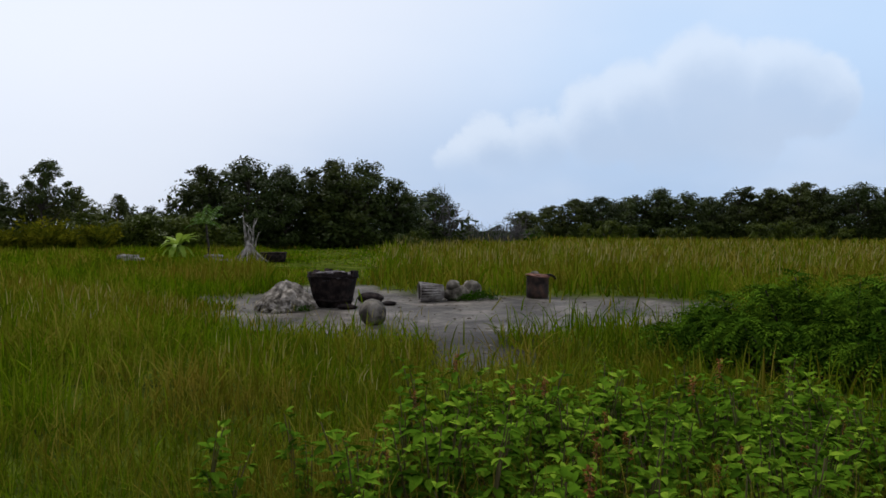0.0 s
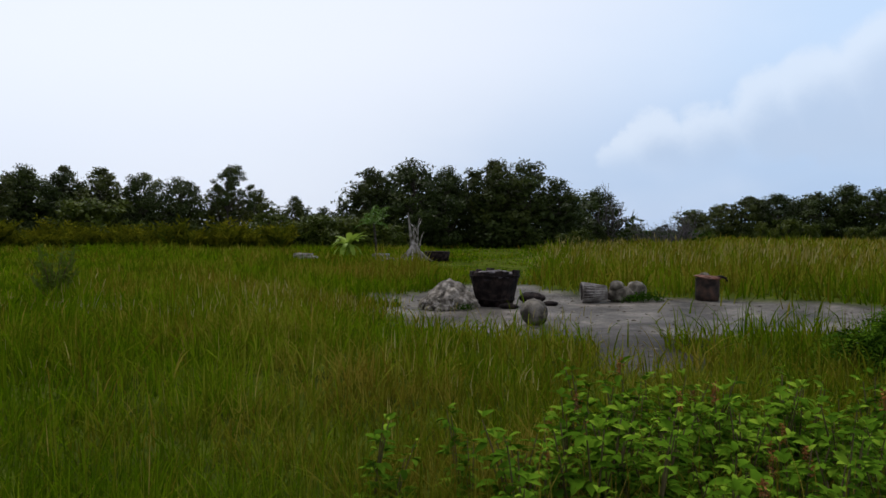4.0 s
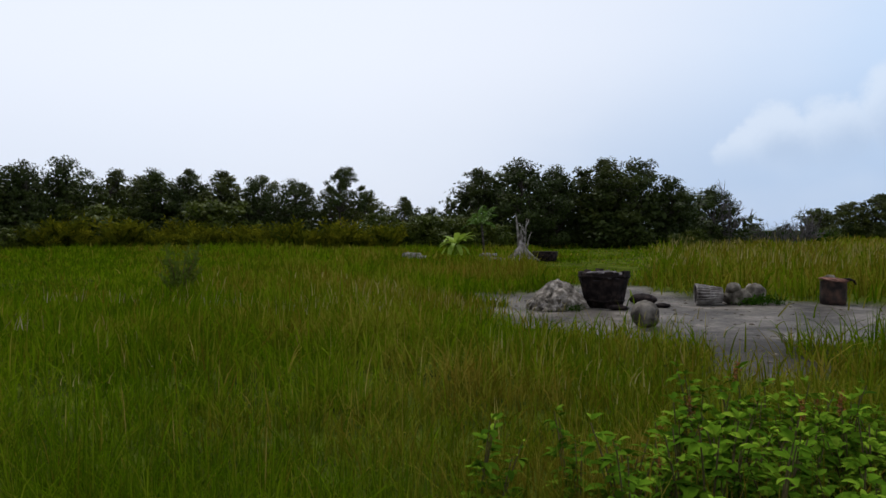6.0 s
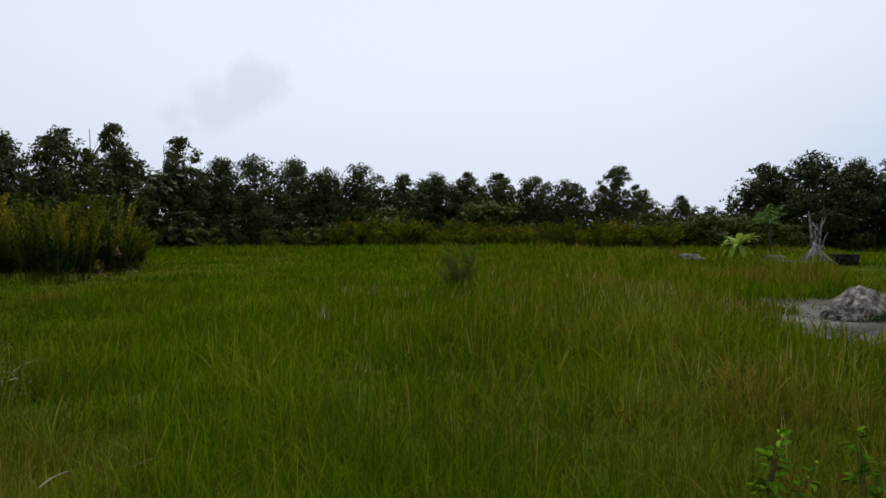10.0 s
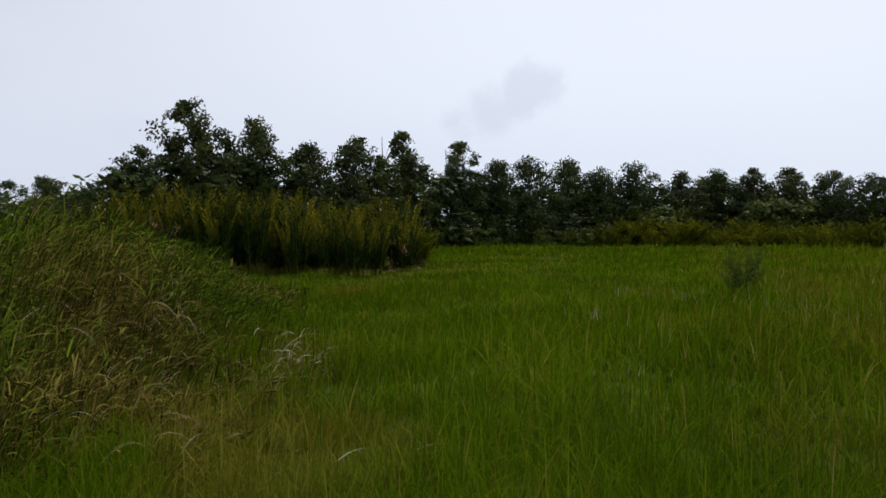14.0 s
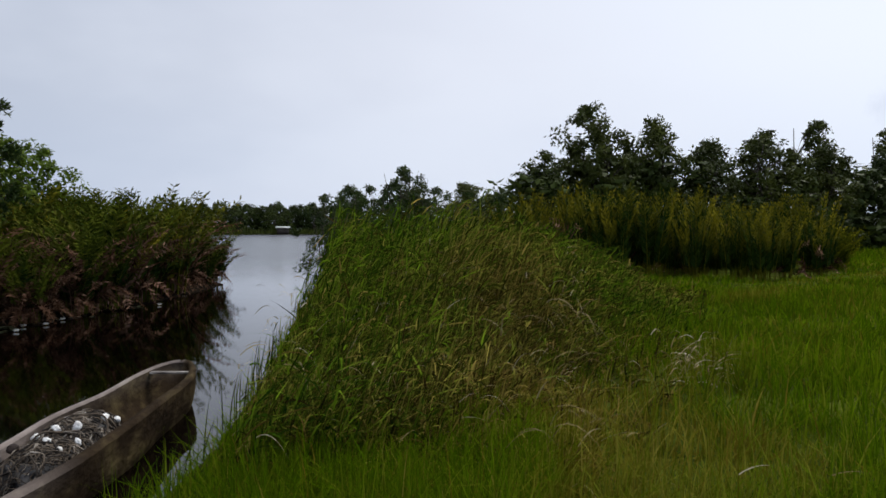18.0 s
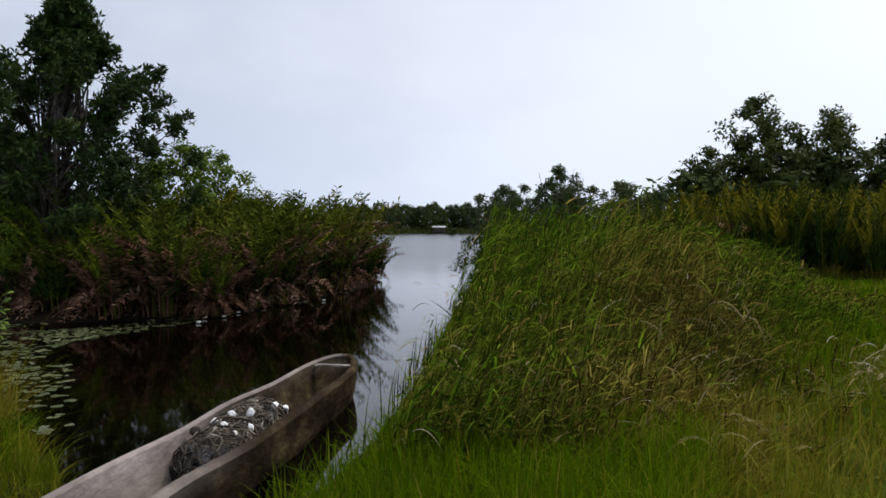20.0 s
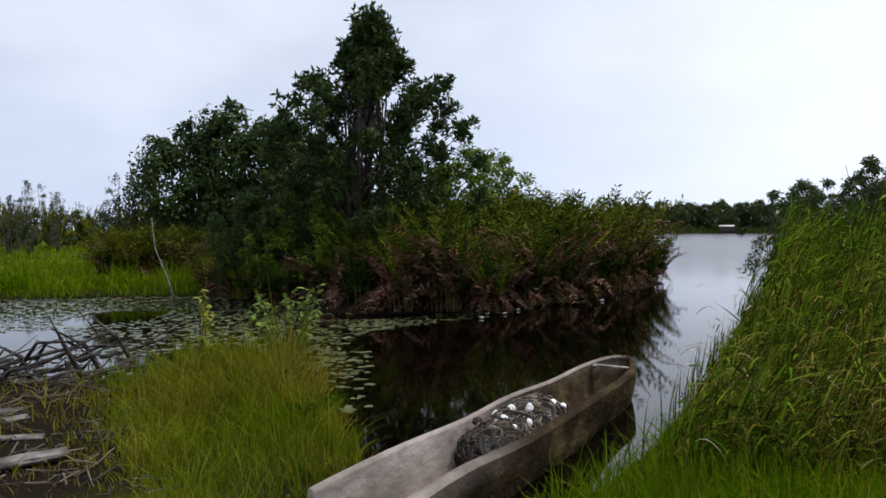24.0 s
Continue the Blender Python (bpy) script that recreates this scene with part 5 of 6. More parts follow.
w0 = thing("low_weed", "low green weed among the boulders", "weed", at=spot(-2.6, 18.2))
part("foliage", small_weed(3, 190, 0.19, 0.075), BUSH, w0)
for az, d, s in ((-1.9, 18.0, 0.8), (-3.4, 18.1, 0.7), (10.2, 15.9, 0.6)):
    place(w0, az, d, s, az * 40, floor_at(az, d))

# ---- by the far trees: stump, banana, young palm, logs, tub ----


def stump():
    g = np.random.default_rng(14)
    ob = thing("dead_stump", "bleached dead tree stump with splayed roots", "stump", at=spot(13.9, 37.5, 0.15))
    part("bole", tube([(0.10, 0, -0.1), (0.04, 0, 0.25), (-0.04, 0, 0.6), (-0.10, 0.02, 0.95)], [0.32, 0.19, 0.12, 0.07], 11), WOOD_DRY, ob, smooth=True)
    for x0, z0, dx, h, r in ((-0.10, 0.7, -0.30, 2.25, 0.065), (0.0, 0.65, -0.02, 1.65, 0.055), (0.10, 0.5, 0.26, 2.0, 0.05), (0.14, 0.4, 0.48, 1.35, 0.04), (-0.04, 0.7, 0.08, 1.3, 0.045)):
        pts = [(x0, 0, z0 - 0.25), (x0 * 0.6 + dx * 0.4, 0.03, z0 + (h - z0) * 0.35), (x0 * 0.2 + dx * 0.8 + g.normal(0, 0.02), 0, z0 + (h - z0) * 0.7), (dx, 0, h)]
        part("snag", tube(pts, [r * 1.3, r, r * 0.65, 0.012], 8), WOOD_DRY, ob, smooth=True)
    for i in range(8):
        a = -0.6 + i * 0.78
        r = g.uniform(0.65, 0.95)
        pts = [(0.03, 0, 0.8), (0.24 * math.cos(a), 0.24 * math.sin(a), 0.40), (r * 0.6 * math.cos(a), r * 0.6 * math.sin(a), 0.16), (r * math.cos(a), r * math.sin(a), -0.05)]
        part("root", tube(pts, [0.08, 0.10, 0.07, 0.03], 7), WOOD_DRY, ob, smooth=True)
    for i in range(4):
        a = g.uniform(0, 6.28)
        part("twig", tube([(0.2, 0, 1.1 + 0.15 * i), (0.2 + 0.3 * math.cos(a), 0.3 * math.sin(a), 1.35 + 0.15 * i), (0.2 + 0.5 * math.cos(a), 0.5 * math.sin(a), 1.7 + 0.1 * i)], [0.03, 0.02, 0.008], 5), WOOD_DRY, ob)


def long_leaf(length, width, droop, rise, split=0.0, n=8, g=rng):
    """A long arched leaf with a keel, along x."""
    t = np.linspace(0, 1, n)
    x, z = length * t * (1 - 0.25 * droop * t), length * (rise * t - droop * t ** 2)
    w = width * 0.5 * np.sin(np.pi * np.clip(t * 0.92 + 0.06, 0, 1)) ** 0.7
    V, F = [], []
    for i in range(n):
        V += [(x[i], -w[i] * g.uniform(1 - split, 1), z[i] + w[i] * 0.3), (x[i], 0, z[i]), (x[i], w[i] * g.uniform(1 - split, 1), z[i] + w[i] * 0.3)]
    for i in range(n - 1):
        a = 3 * i
        F += [(a, a + 1, a + 4), (a, a + 4, a + 3), (a + 1, a + 2, a + 5), (a + 1, a + 5, a + 4)]
    return np.array(V), np.array(F)


def banana():
    g = np.random.default_rng(15)
    ob = thing("banana_plant", "young banana plant with broad bright green leaves", "plant", at=spot(18.7, 47))
    part("stem", tube([(0, 0, -0.05), (0.02, 0, 0.4), (0, 0, 0.8)], [0.12, 0.10, 0.06], 8), BANANA, ob)
    for i in range(19):
        a = i * 2.4
        up = g.uniform(0.35, 1.25) if i < 15 else 0.2
        shape = long_leaf(g.uniform(1.0, 1.55), 0.42, 0.35 + 0.3 / (up + 0.3), up, 0.3, 8, g)
        part("leaf", moved(shape, Matrix.Translation((0, 0, 0.6)) @ Matrix.Rotation(a, 4, "Z")), BANANA, ob)


def palm():
    g = np.random.default_rng(16)
    ob = thing("young_palm", "slender young palm with drooping fronds", "palm", at=spot(16.6, 47))
    part("trunk", tube([(0, 0, -0.1), (-0.08, 0, 0.8), (-0.2, 0, 1.9)], [0.09, 0.07, 0.06], 8), BARK, ob)
    for i in range(11):
        a = i * 2.4
        t = np.linspace(0.1, 1, 14)
        rise = g.uniform(0.5, 1.7)
        reach = 1.45 / (1 + 0.35 * rise)
        sp = np.stack([reach * t, 0 * t, 1.3 * (rise * t - 0.8 * t ** 2)], 1)
        base = np.repeat(sp, 2, 0)
        side = np.tile([[0.5, 1, -0.5], [0.5, -1, -0.5]], (14, 1))
        lv = leaves(base, side, 0.42 * np.repeat(np.sin(np.pi * (0.15 + 0.8 * t)), 2), 0.07, g)
        part("frond", moved(join([lv, tube(sp, 0.015, 3, False)]), Matrix.Translation((-0.2, 0, 1.9)) @ Matrix.Rotation(a, 4, "Z")), PALM, ob)


PALM = material("palm_fronds", [(0.05, 0.10, 0.014), (0.10, 0.18, 0.026)], 0.5, 3, "island", translucent=0.2)


def log(az, d, length, r, turn, label, z=0.0, mat=None):
    ob = new("log", np_mesh("log", *tube([(-length / 2, 0, 0), (-length / 5, 0.03, 0.02), (length / 4, -0.02, 0), (length / 2, 0.02, 0.01)], [r, r * 1.05, r * 0.9, r * 0.7], 9), mat or WOOD_DRY, True))
    ob.matrix_basis = Matrix.Translation(spot(az, d, r * 0.8 + z)) @ pose(0, 0, 0, 0, 0, turn)
    tagged(ob, label, "log", "logs lying in the grass")


stump()
banana()
palm()
for az, d, L, r, tn, z in ((21.9, 38, 0.9, 0.09, 34, 0.30), (22.2, 38.3, 0.8, 0.08, -30, 0.24), (21.6, 37.9, 0.9, 0.07, 12, 0.18), (21.3, 38.0, 0.7, 0.08, 60, 0.18), (15.6, 37.6, 0.9, 0.08, 40, 0.12), (16.2, 38, 0.8, 0.07, -25, 0.14), (15.0, 36.6, 1.0, 0.035, 4, 0.2), (16.3, 40, 1.1, 0.10, 60, 0.2)):
    log(az, d, L, r, tn, "weathered grey log lying in the grass", z)
tub = thing("dark_tub", "dark wide tub standing in the grass", "tub", at=spot(12.2, 38.5))
tub.scale.z = 0.7
part("wall", lathe([(0.52, 0), (0.55, 0.02), (0.62, 0.62), (0.60, 0.64), (0.56, 0.62), (0.5, 0.2)], 26, 0.01), CHAR, tub, smooth=True)
part("rim", tube(np.stack([0.615 * np.cos(np.linspace(0, 6.283, 27)), 0.615 * np.sin(np.linspace(0, 6.283, 27)), np.full(27, 0.63)], 1), 0.03, 6, False), CHAR, tub)


def feather_shrub():
    g = np.random.default_rng(18)
    ob = thing("feathery_shrub", "thin grey-green shrub standing in the field", "shrub", at=spot(38.3, 18.0))
    ob.scale = (0.8, 0.8, 0.9)
    stems, base, dirs = [], [], []
    for i in range(40):
        a, h = g.uniform(0, 6.28), g.uniform(0.6, 1.45)
        tip = np.array([0.75 * math.cos(a) * g.uniform(0.2, 1), 0.75 * math.sin(a) * g.uniform(0.2, 1), h])
        stems.append(tube([(0, 0, 0), tip * [0.4, 0.4, 0.5], tip], [0.012, 0.009, 0.004], 4, False))
        for f in np.linspace(0.3, 1, 16):
            base.append(tip * [f, f, f])
            dirs.append(g.normal(size=3) + [0, 0, 0.7])
    part("stems", join(stems), STEM, ob)
    part("foliage", leaves(np.array(base), np.array(dirs), 0.17, 0.05, g), GREYGREEN, ob)


GREYGREEN = material("grey_green_leaves", [(0.055, 0.085, 0.010), (0.10, 0.14, 0.022)], 0.6, 3, "island", translucent=0.2, spec=0.0)
feather_shrub()


def dead_bush(seed, h, label):
    g = np.random.default_rng(seed)
    ob = thing("dead_bush", label, "bush")
    pieces = []
    for i in range(13):
        a, l = g.uniform(0, 6.28), h * g.uniform(0.6, 1.0)
        p = np.array([0, 0, 0.0])
        dirv = unit(np.array([0.4 * math.cos(a), 0.4 * math.sin(a), 1.0]))
        pts = [p]
        for s in range(4):
            p = p + dirv * l / 4
            pts.append(p)
            dirv = unit(dirv + g.normal(0, 0.25, 3))
            for b in range(3):
                q = p + unit(dirv + g.normal(0, 0.8, 3)) * l * 0.2
                pieces.append(tube([p, (p + q) / 2 + g.normal(0, 0.03, 3), q], [0.012 * h / 2, 0.009 * h / 2, 0.004 * h / 2], 3, False))
        pieces.append(tube(pts, np.linspace(0.03, 0.008, 5) * h / 2, 4, False))
    part("crown", join(pieces), GREYWOOD, ob)
    return ob


db = dead_bush(4, 2.6, "leafless grey dead bush in the gap of the trees")
park(db, -5.2, 88, 1.45, 0)
for az, d, s in ((-0.9, 84, 1.0), (-1.6, 85, 0.9), (-2.2, 88, 0.85), (-2.8, 84, 0.9), (-3.4, 86, 0.8), (-3.9, 84, 0.9), (-4.4, 85, 1.0), (-4.8, 88, 0.95), (-5.6, 90, 1.0), (-0.2, 80, 1.5), (0.2, 79, 1.3)):
    place(db, az, d, s, az * 77)
dt = dead_bush(5, 5.4, "bare grey twiggy tree")
tagged(dt, "bare grey twiggy tree at the end of the grove", "tree")
park(dt, -0.3, 76, 1.05, 0)
thin = make_tree(74, 4.6, 1.7, 0.12, 22, 70, 0.10, THIN_LEAF, "tree", "sparse grey-leaved tree at the edge of the thicket", 0.04, 0.36, 4, 0.4)
park(thin, 139.6, 29, 1.0, 70)
place(thin, 141.0, 29.5, 0.86, 170)
place(thin, 142.2, 30, 0.62, 250)
place(thin, 146.8, 60, 1.15, 10)
place(thin, 145.4, 62, 1.0, 100)
place(thin, 148.2, 58, 0.9, 200)
for az in (-0.6, -1.4, -2.1, -2.8, -3.5, -4.2, -4.9, -5.5):
    place(w0, az, 92, 6.5, az * 60)

# ---- the weeds in front, and the round bush ----


def ovate(base, direction, up, length, width, g=rng):
    """Broad pointed leaves, eight faces each, cupped along the midrib."""
    N = len(base)
    d = unit(direction)
    s = unit(np.cross(d, up))
    n = np.cross(s, d)
    L, W = np.broadcast_to(length, N)[:, None], np.broadcast_to(width, N)[:, None]
    t = [0, 0.25, 0.55, 0.82, 1.0]
    hw = [0, 0.40, 0.5, 0.28, 0]
    sag = [0, 0.05, 0.04, -0.04, -0.14]
    rib = [base + d * L * a + n * L * c for a, c in zip(t, sag)]
    left = [rib[i] + s * W * hw[i] + n * W * 0.12 for i in (1, 2, 3)]
    right = [rib[i] - s * W * hw[i] + n * W * 0.12 for i in (1, 2, 3)]
    V = np.stack(rib + left + right, 1)
    f = []
    for o, flip in ((5, False), (8, True)):
        tri = [(0, 1, o), (1, 2, o + 1), (1, o + 1, o), (2, 3, o + 2), (2, o + 2, o + 1), (3, 4, o + 2)]
        f += [(a, c, b) if flip else (a, b, c) for a, b, c in tri]
    F = (np.array(f)[None] + (np.arange(N) * 11)[:, None, None]).reshape(-1, 3)
    return V.reshape(-1, 3), F


def make_weed(seed, height, flower):
    """A leafy weed: upright stems with leaves in threes, and a russet flower spike."""
    g = np.random.default_rng(seed)
    ob = thing("leafy_weed", "leafy green weed with a russet flower spike" if flower else "leafy green weed with broad soft leaves", "weed", "weeds in the foreground")
    n = 3
    for s in range(n):
        a = g.uniform(0, 6.28)
        lean = g.uniform(0.05, 0.3)
        h = height * g.uniform(0.7, 1.05)
        pts = np.array([(lean * h * f ** 1.4 * math.cos(a), lean * h * f ** 1.4 * math.sin(a), h * f) for f in np.linspace(0, 1, 6)])
        stem = part("stem", tube(pts, np.linspace(0.007, 0.003, 6), 5, False), STEM, ob)
        base, dirs, ups, size = [], [], [], []
        for k, f in enumerate(np.linspace(0.25, 1.0, 8)):
            p = np.array([np.interp(f, np.linspace(0, 1, 6), pts[:, j]) for j in range(3)])
            b = k * 2.2 + g.uniform(-0.3, 0.3)
            out = np.array([math.cos(b), math.sin(b), 0.35 + 0.5 * f])
            q = p + unit(out) * 0.05 * (1.3 - f)
            for w in (-0.9, 0, 0.9):
                c = b + w
                base.append(q)
                dirs.append((math.cos(c), math.sin(c), g.uniform(-0.45, 0.35) + 0.7 * (f > 0.9)))
                ups.append((g.normal(0, 0.25), g.normal(0, 0.25), 1))
                size.append(g.uniform(0.06, 0.135) * (1.1 - 0.40 * f))
        size = np.array(size)
        part("leaves", ovate(np.array(base), np.array(dirs), np.array(ups), size, size * 0.46, g), WEED, stem, "soft green leaves")
    if flower:
        tip = pts[-1]
        fb = np.repeat([tip], 60, 0) + np.column_stack([g.normal(0, 0.007, (60, 2)), np.linspace(-0.07, 0.05, 60)])
        part("flower_spike", leaves(fb, g.normal(size=(60, 3)) + [0, 0, -0.3], 0.022, 0.010, g), ORANGE, stem, "russet flower spike")
    return ob



def weeds():
    g = np.random.default_rng(33)
    kinds = [make_weed(100 + k, 0.62, k >= 3) for k in range(5)]
    used = set()
    spots = [(16.9, 4.25, 0.95), (15.6, 4.1, 0.8), (10.4, 4.35, 0.9), (9.6, 4.1, 0.75), (1.4, 5.2, 1.15), (2.6, 4.8, 0.9)]
    while len(spots) < 215:
        az = g.uniform(-33, 6.5)
        far_edge = np.interp(az, [-33, -22, -10, -2, 2, 6.5], [6.3, 6.0, 5.6, 5.3, 5.0, 4.3])
        d = math.sqrt(g.uniform(2.9 ** 2, far_edge ** 2))
        spots.append((az, d, g.uniform(0.7, 1.15)))
    for az, d, s in spots:
        k = int(g.choice(5, p=[0.29, 0.29, 0.28, 0.07, 0.07]))
        z = floor_at(az, d) - 0.01
        if k in used:
            place(kinds[k], az, d, s, g.uniform(0, 360), z)
        else:
            park(kinds[k], az, d, s, g.uniform(0, 360), z)
            used.add(k)


weeds()


def round_bush():
    """A spreading bush: arching twigs with paired leaflets, layer over layer."""
    g = np.random.default_rng(44)
    ob = thing("spreading_bush", "low spreading dark green bush with feathered leaves", "bush")
    centre = Vector((BUSH_AT[0], BUSH_AT[1], 0))
    ob.location = (centre.x, centre.y, 0.0)
    out = centre.normalized()
    side = Vector((out.y, -out.x, 0))
    stems, base, dirs, size, tone = [], [], [], [], []
    for i in range(62):
        r, b = math.sqrt((i + 0.5) / 62), i * 2.4
        u, v = r * math.cos(b) + g.normal(0, 0.05), r * math.sin(b) + g.normal(0, 0.05)
        top = 1.0 * (1 - 0.60 * r * r) * g.uniform(0.6, 1.12)
        c = np.array(side) * u * 2.1 + np.array(out) * v * 1.5
        c = np.array([c[0], c[1], top])
        stems.append(tube([(c[0] * 0.6, c[1] * 0.6, 0), (c[0] * 0.85, c[1] * 0.85, top * 0.6), tuple(c)], [0.02, 0.014, 0.008], 5, False))
        for k in range(40):
            a = g.uniform(0, 6.28)
            ln = g.uniform(0.30, 0.58)
            rise = g.uniform(0.15, 0.85)
            t = np.linspace(0.1, 1, 11)
            p = c + np.array([0, 0, -g.uniform(0, 0.75) ** 2 * top])
            tw = np.stack([p[0] + ln * t * math.cos(a), p[1] + ln * t * math.sin(a), p[2] + ln * (rise * t - 0.85 * t ** 2)], 1)
            tw[:, 2] = np.maximum(tw[:, 2], 0.05)
            young = np.clip(g.normal(0.35, 0.3), 0, 1)
            roll = g.normal(0, 0.35)
            for j in range(11):
                for sg in (-1, 1):
                    base.append(tw[j])
                    dirs.append((math.cos(a + sg * 0.95), math.sin(a + sg * 0.95), sg * roll + rise - 1.3 * t[j]))
                    size.append(g.uniform(0.075, 0.10) * (1.15 - 0.55 * t[j]))
                    tone += [np.clip(young + 0.35 * (t[j] - 0.5), 0, 1)] * 4
    size = np.array(size)
    part("framework", join(stems), BARK, ob)
    part("foliage", leaves(np.array(base), np.array(dirs), size, size * 0.34, g, 0.12, 4.0), BUSH, ob, attrs={"tone": tone})


round_bush()
pebbles()

# ---- the landing: dugout, net, tuft, driftwood, lilies ----


def canoe():
    ob = thing("dugout_canoe", "weathered grey wooden dugout canoe moored at the bank", "canoe")
    n, m = 44, 19
    xs = 1 - (1 - np.linspace(0, 1, n)) ** 1.3
    bow, stern = -8.5, -3.42

    def section(f, inner):
        x = stern + (bow - stern) * f
        half = 0.385 * (1 - 0.16 * (1 - f) ** 2) * (1 - 0.26 * max(0, (f - 0.5) / 0.5)) * math.sqrt(max(0.0, 1 - max(0, (f - 0.82) / 0.18) ** 2.4) * 0.992 + 0.008)
        rim = 0.115 + 0.02 * (1 - f) + 0.05 * max(0, (f - 0.7) / 0.3) ** 2
        keel = -0.36 + 0.42 * max(0, (f - 0.86) / 0.14) ** 2 + 0.12 * max(0, (0.10 - f) / 0.10)
        if inner:
            half, keel = max(0.002, half - 0.045), min(keel + 0.14, rim - 0.03)
            near_wall = 0.055 * (1 - max(0, (f - 0.75) / 0.25) ** 2)
            x = max(x, bow + 0.07)
        row = []
        for j in range(m):
            a = math.pi * j / (m - 1)
            c, s = math.cos(a), math.sin(a)
            y = half * math.copysign(abs(c) ** 0.5, c) * (1 - 0.08 * s)
            if inner and c < 0:
                y = min(0.0, y + near_wall)
            z = rim + (keel - rim) * s ** 0.7
            wob = 0.012 * math.sin(9 * f + 3 * c) + 0.007 * math.sin(23 * f + 5 * c)
            row.append((x, -2.45 - y + wob, z + (0.012 * math.sin(14 * f) if j in (0, m - 1) else 0)))
        return row

    rows = [np.array([section(f, inner) for f in xs]) for inner in (False, True)]
    grid = [(i * m + j, i * m + j + 1, (i + 1) * m + j + 1, (i + 1) * m + j) for i in range(n - 1) for j in range(m - 1)]
    for skin, name, lab in ((0, "hull", ""), (1, "hollow", "adzed hollow, mossy towards the bow, with shade painted on floor and bow end")):
        V = rows[skin].reshape(-1, 3)
        f = (V[:, 0] - stern) / (bow - stern)
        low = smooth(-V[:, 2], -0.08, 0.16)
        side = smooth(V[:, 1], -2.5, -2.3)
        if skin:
            # moss towards the bow, plus painted shade on the floor and bow end
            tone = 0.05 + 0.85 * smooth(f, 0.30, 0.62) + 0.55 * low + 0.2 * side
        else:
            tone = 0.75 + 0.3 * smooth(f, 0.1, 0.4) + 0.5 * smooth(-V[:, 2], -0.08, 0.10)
        F = np.array([q if skin == 0 else q[::-1] for q in grid])
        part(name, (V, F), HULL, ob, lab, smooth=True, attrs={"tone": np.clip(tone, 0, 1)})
    # the worn edge: both sides and the closed stern
    o, p = rows
    strip_o = np.concatenate([o[::-1, 0], o[0], o[:, m - 1]])
    strip_p = np.concatenate([p[::-1, 0], p[0], p[:, m - 1]])
    lift = np.array([0, 0, 0.022])
    V = np.concatenate([strip_o, strip_o * 0.75 + strip_p * 0.25 + lift, strip_o * 0.25 + strip_p * 0.75 + lift, strip_p])
    q = len(strip_o)
    F = np.array([(r * q + i, r * q + i + 1, (r + 1) * q + i + 1, (r + 1) * q + i) for r in range(3) for i in range(q - 1)])
    f = (V[:, 0] - stern) / (bow - stern)
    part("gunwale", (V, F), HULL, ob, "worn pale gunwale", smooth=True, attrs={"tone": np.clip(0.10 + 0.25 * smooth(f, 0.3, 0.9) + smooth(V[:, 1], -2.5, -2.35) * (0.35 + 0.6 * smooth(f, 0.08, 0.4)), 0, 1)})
    part("bow_thwart", moved(box(-0.20, 0.22, -0.035, 0.035, -0.010, 0.010, 0.002), Matrix.Translation((-8.08, -2.46, 0.135)) @ Matrix.Rotation(radians(88), 4, "Z")), WOOD_DRY, ob, "pale board across the bow")
    return ob


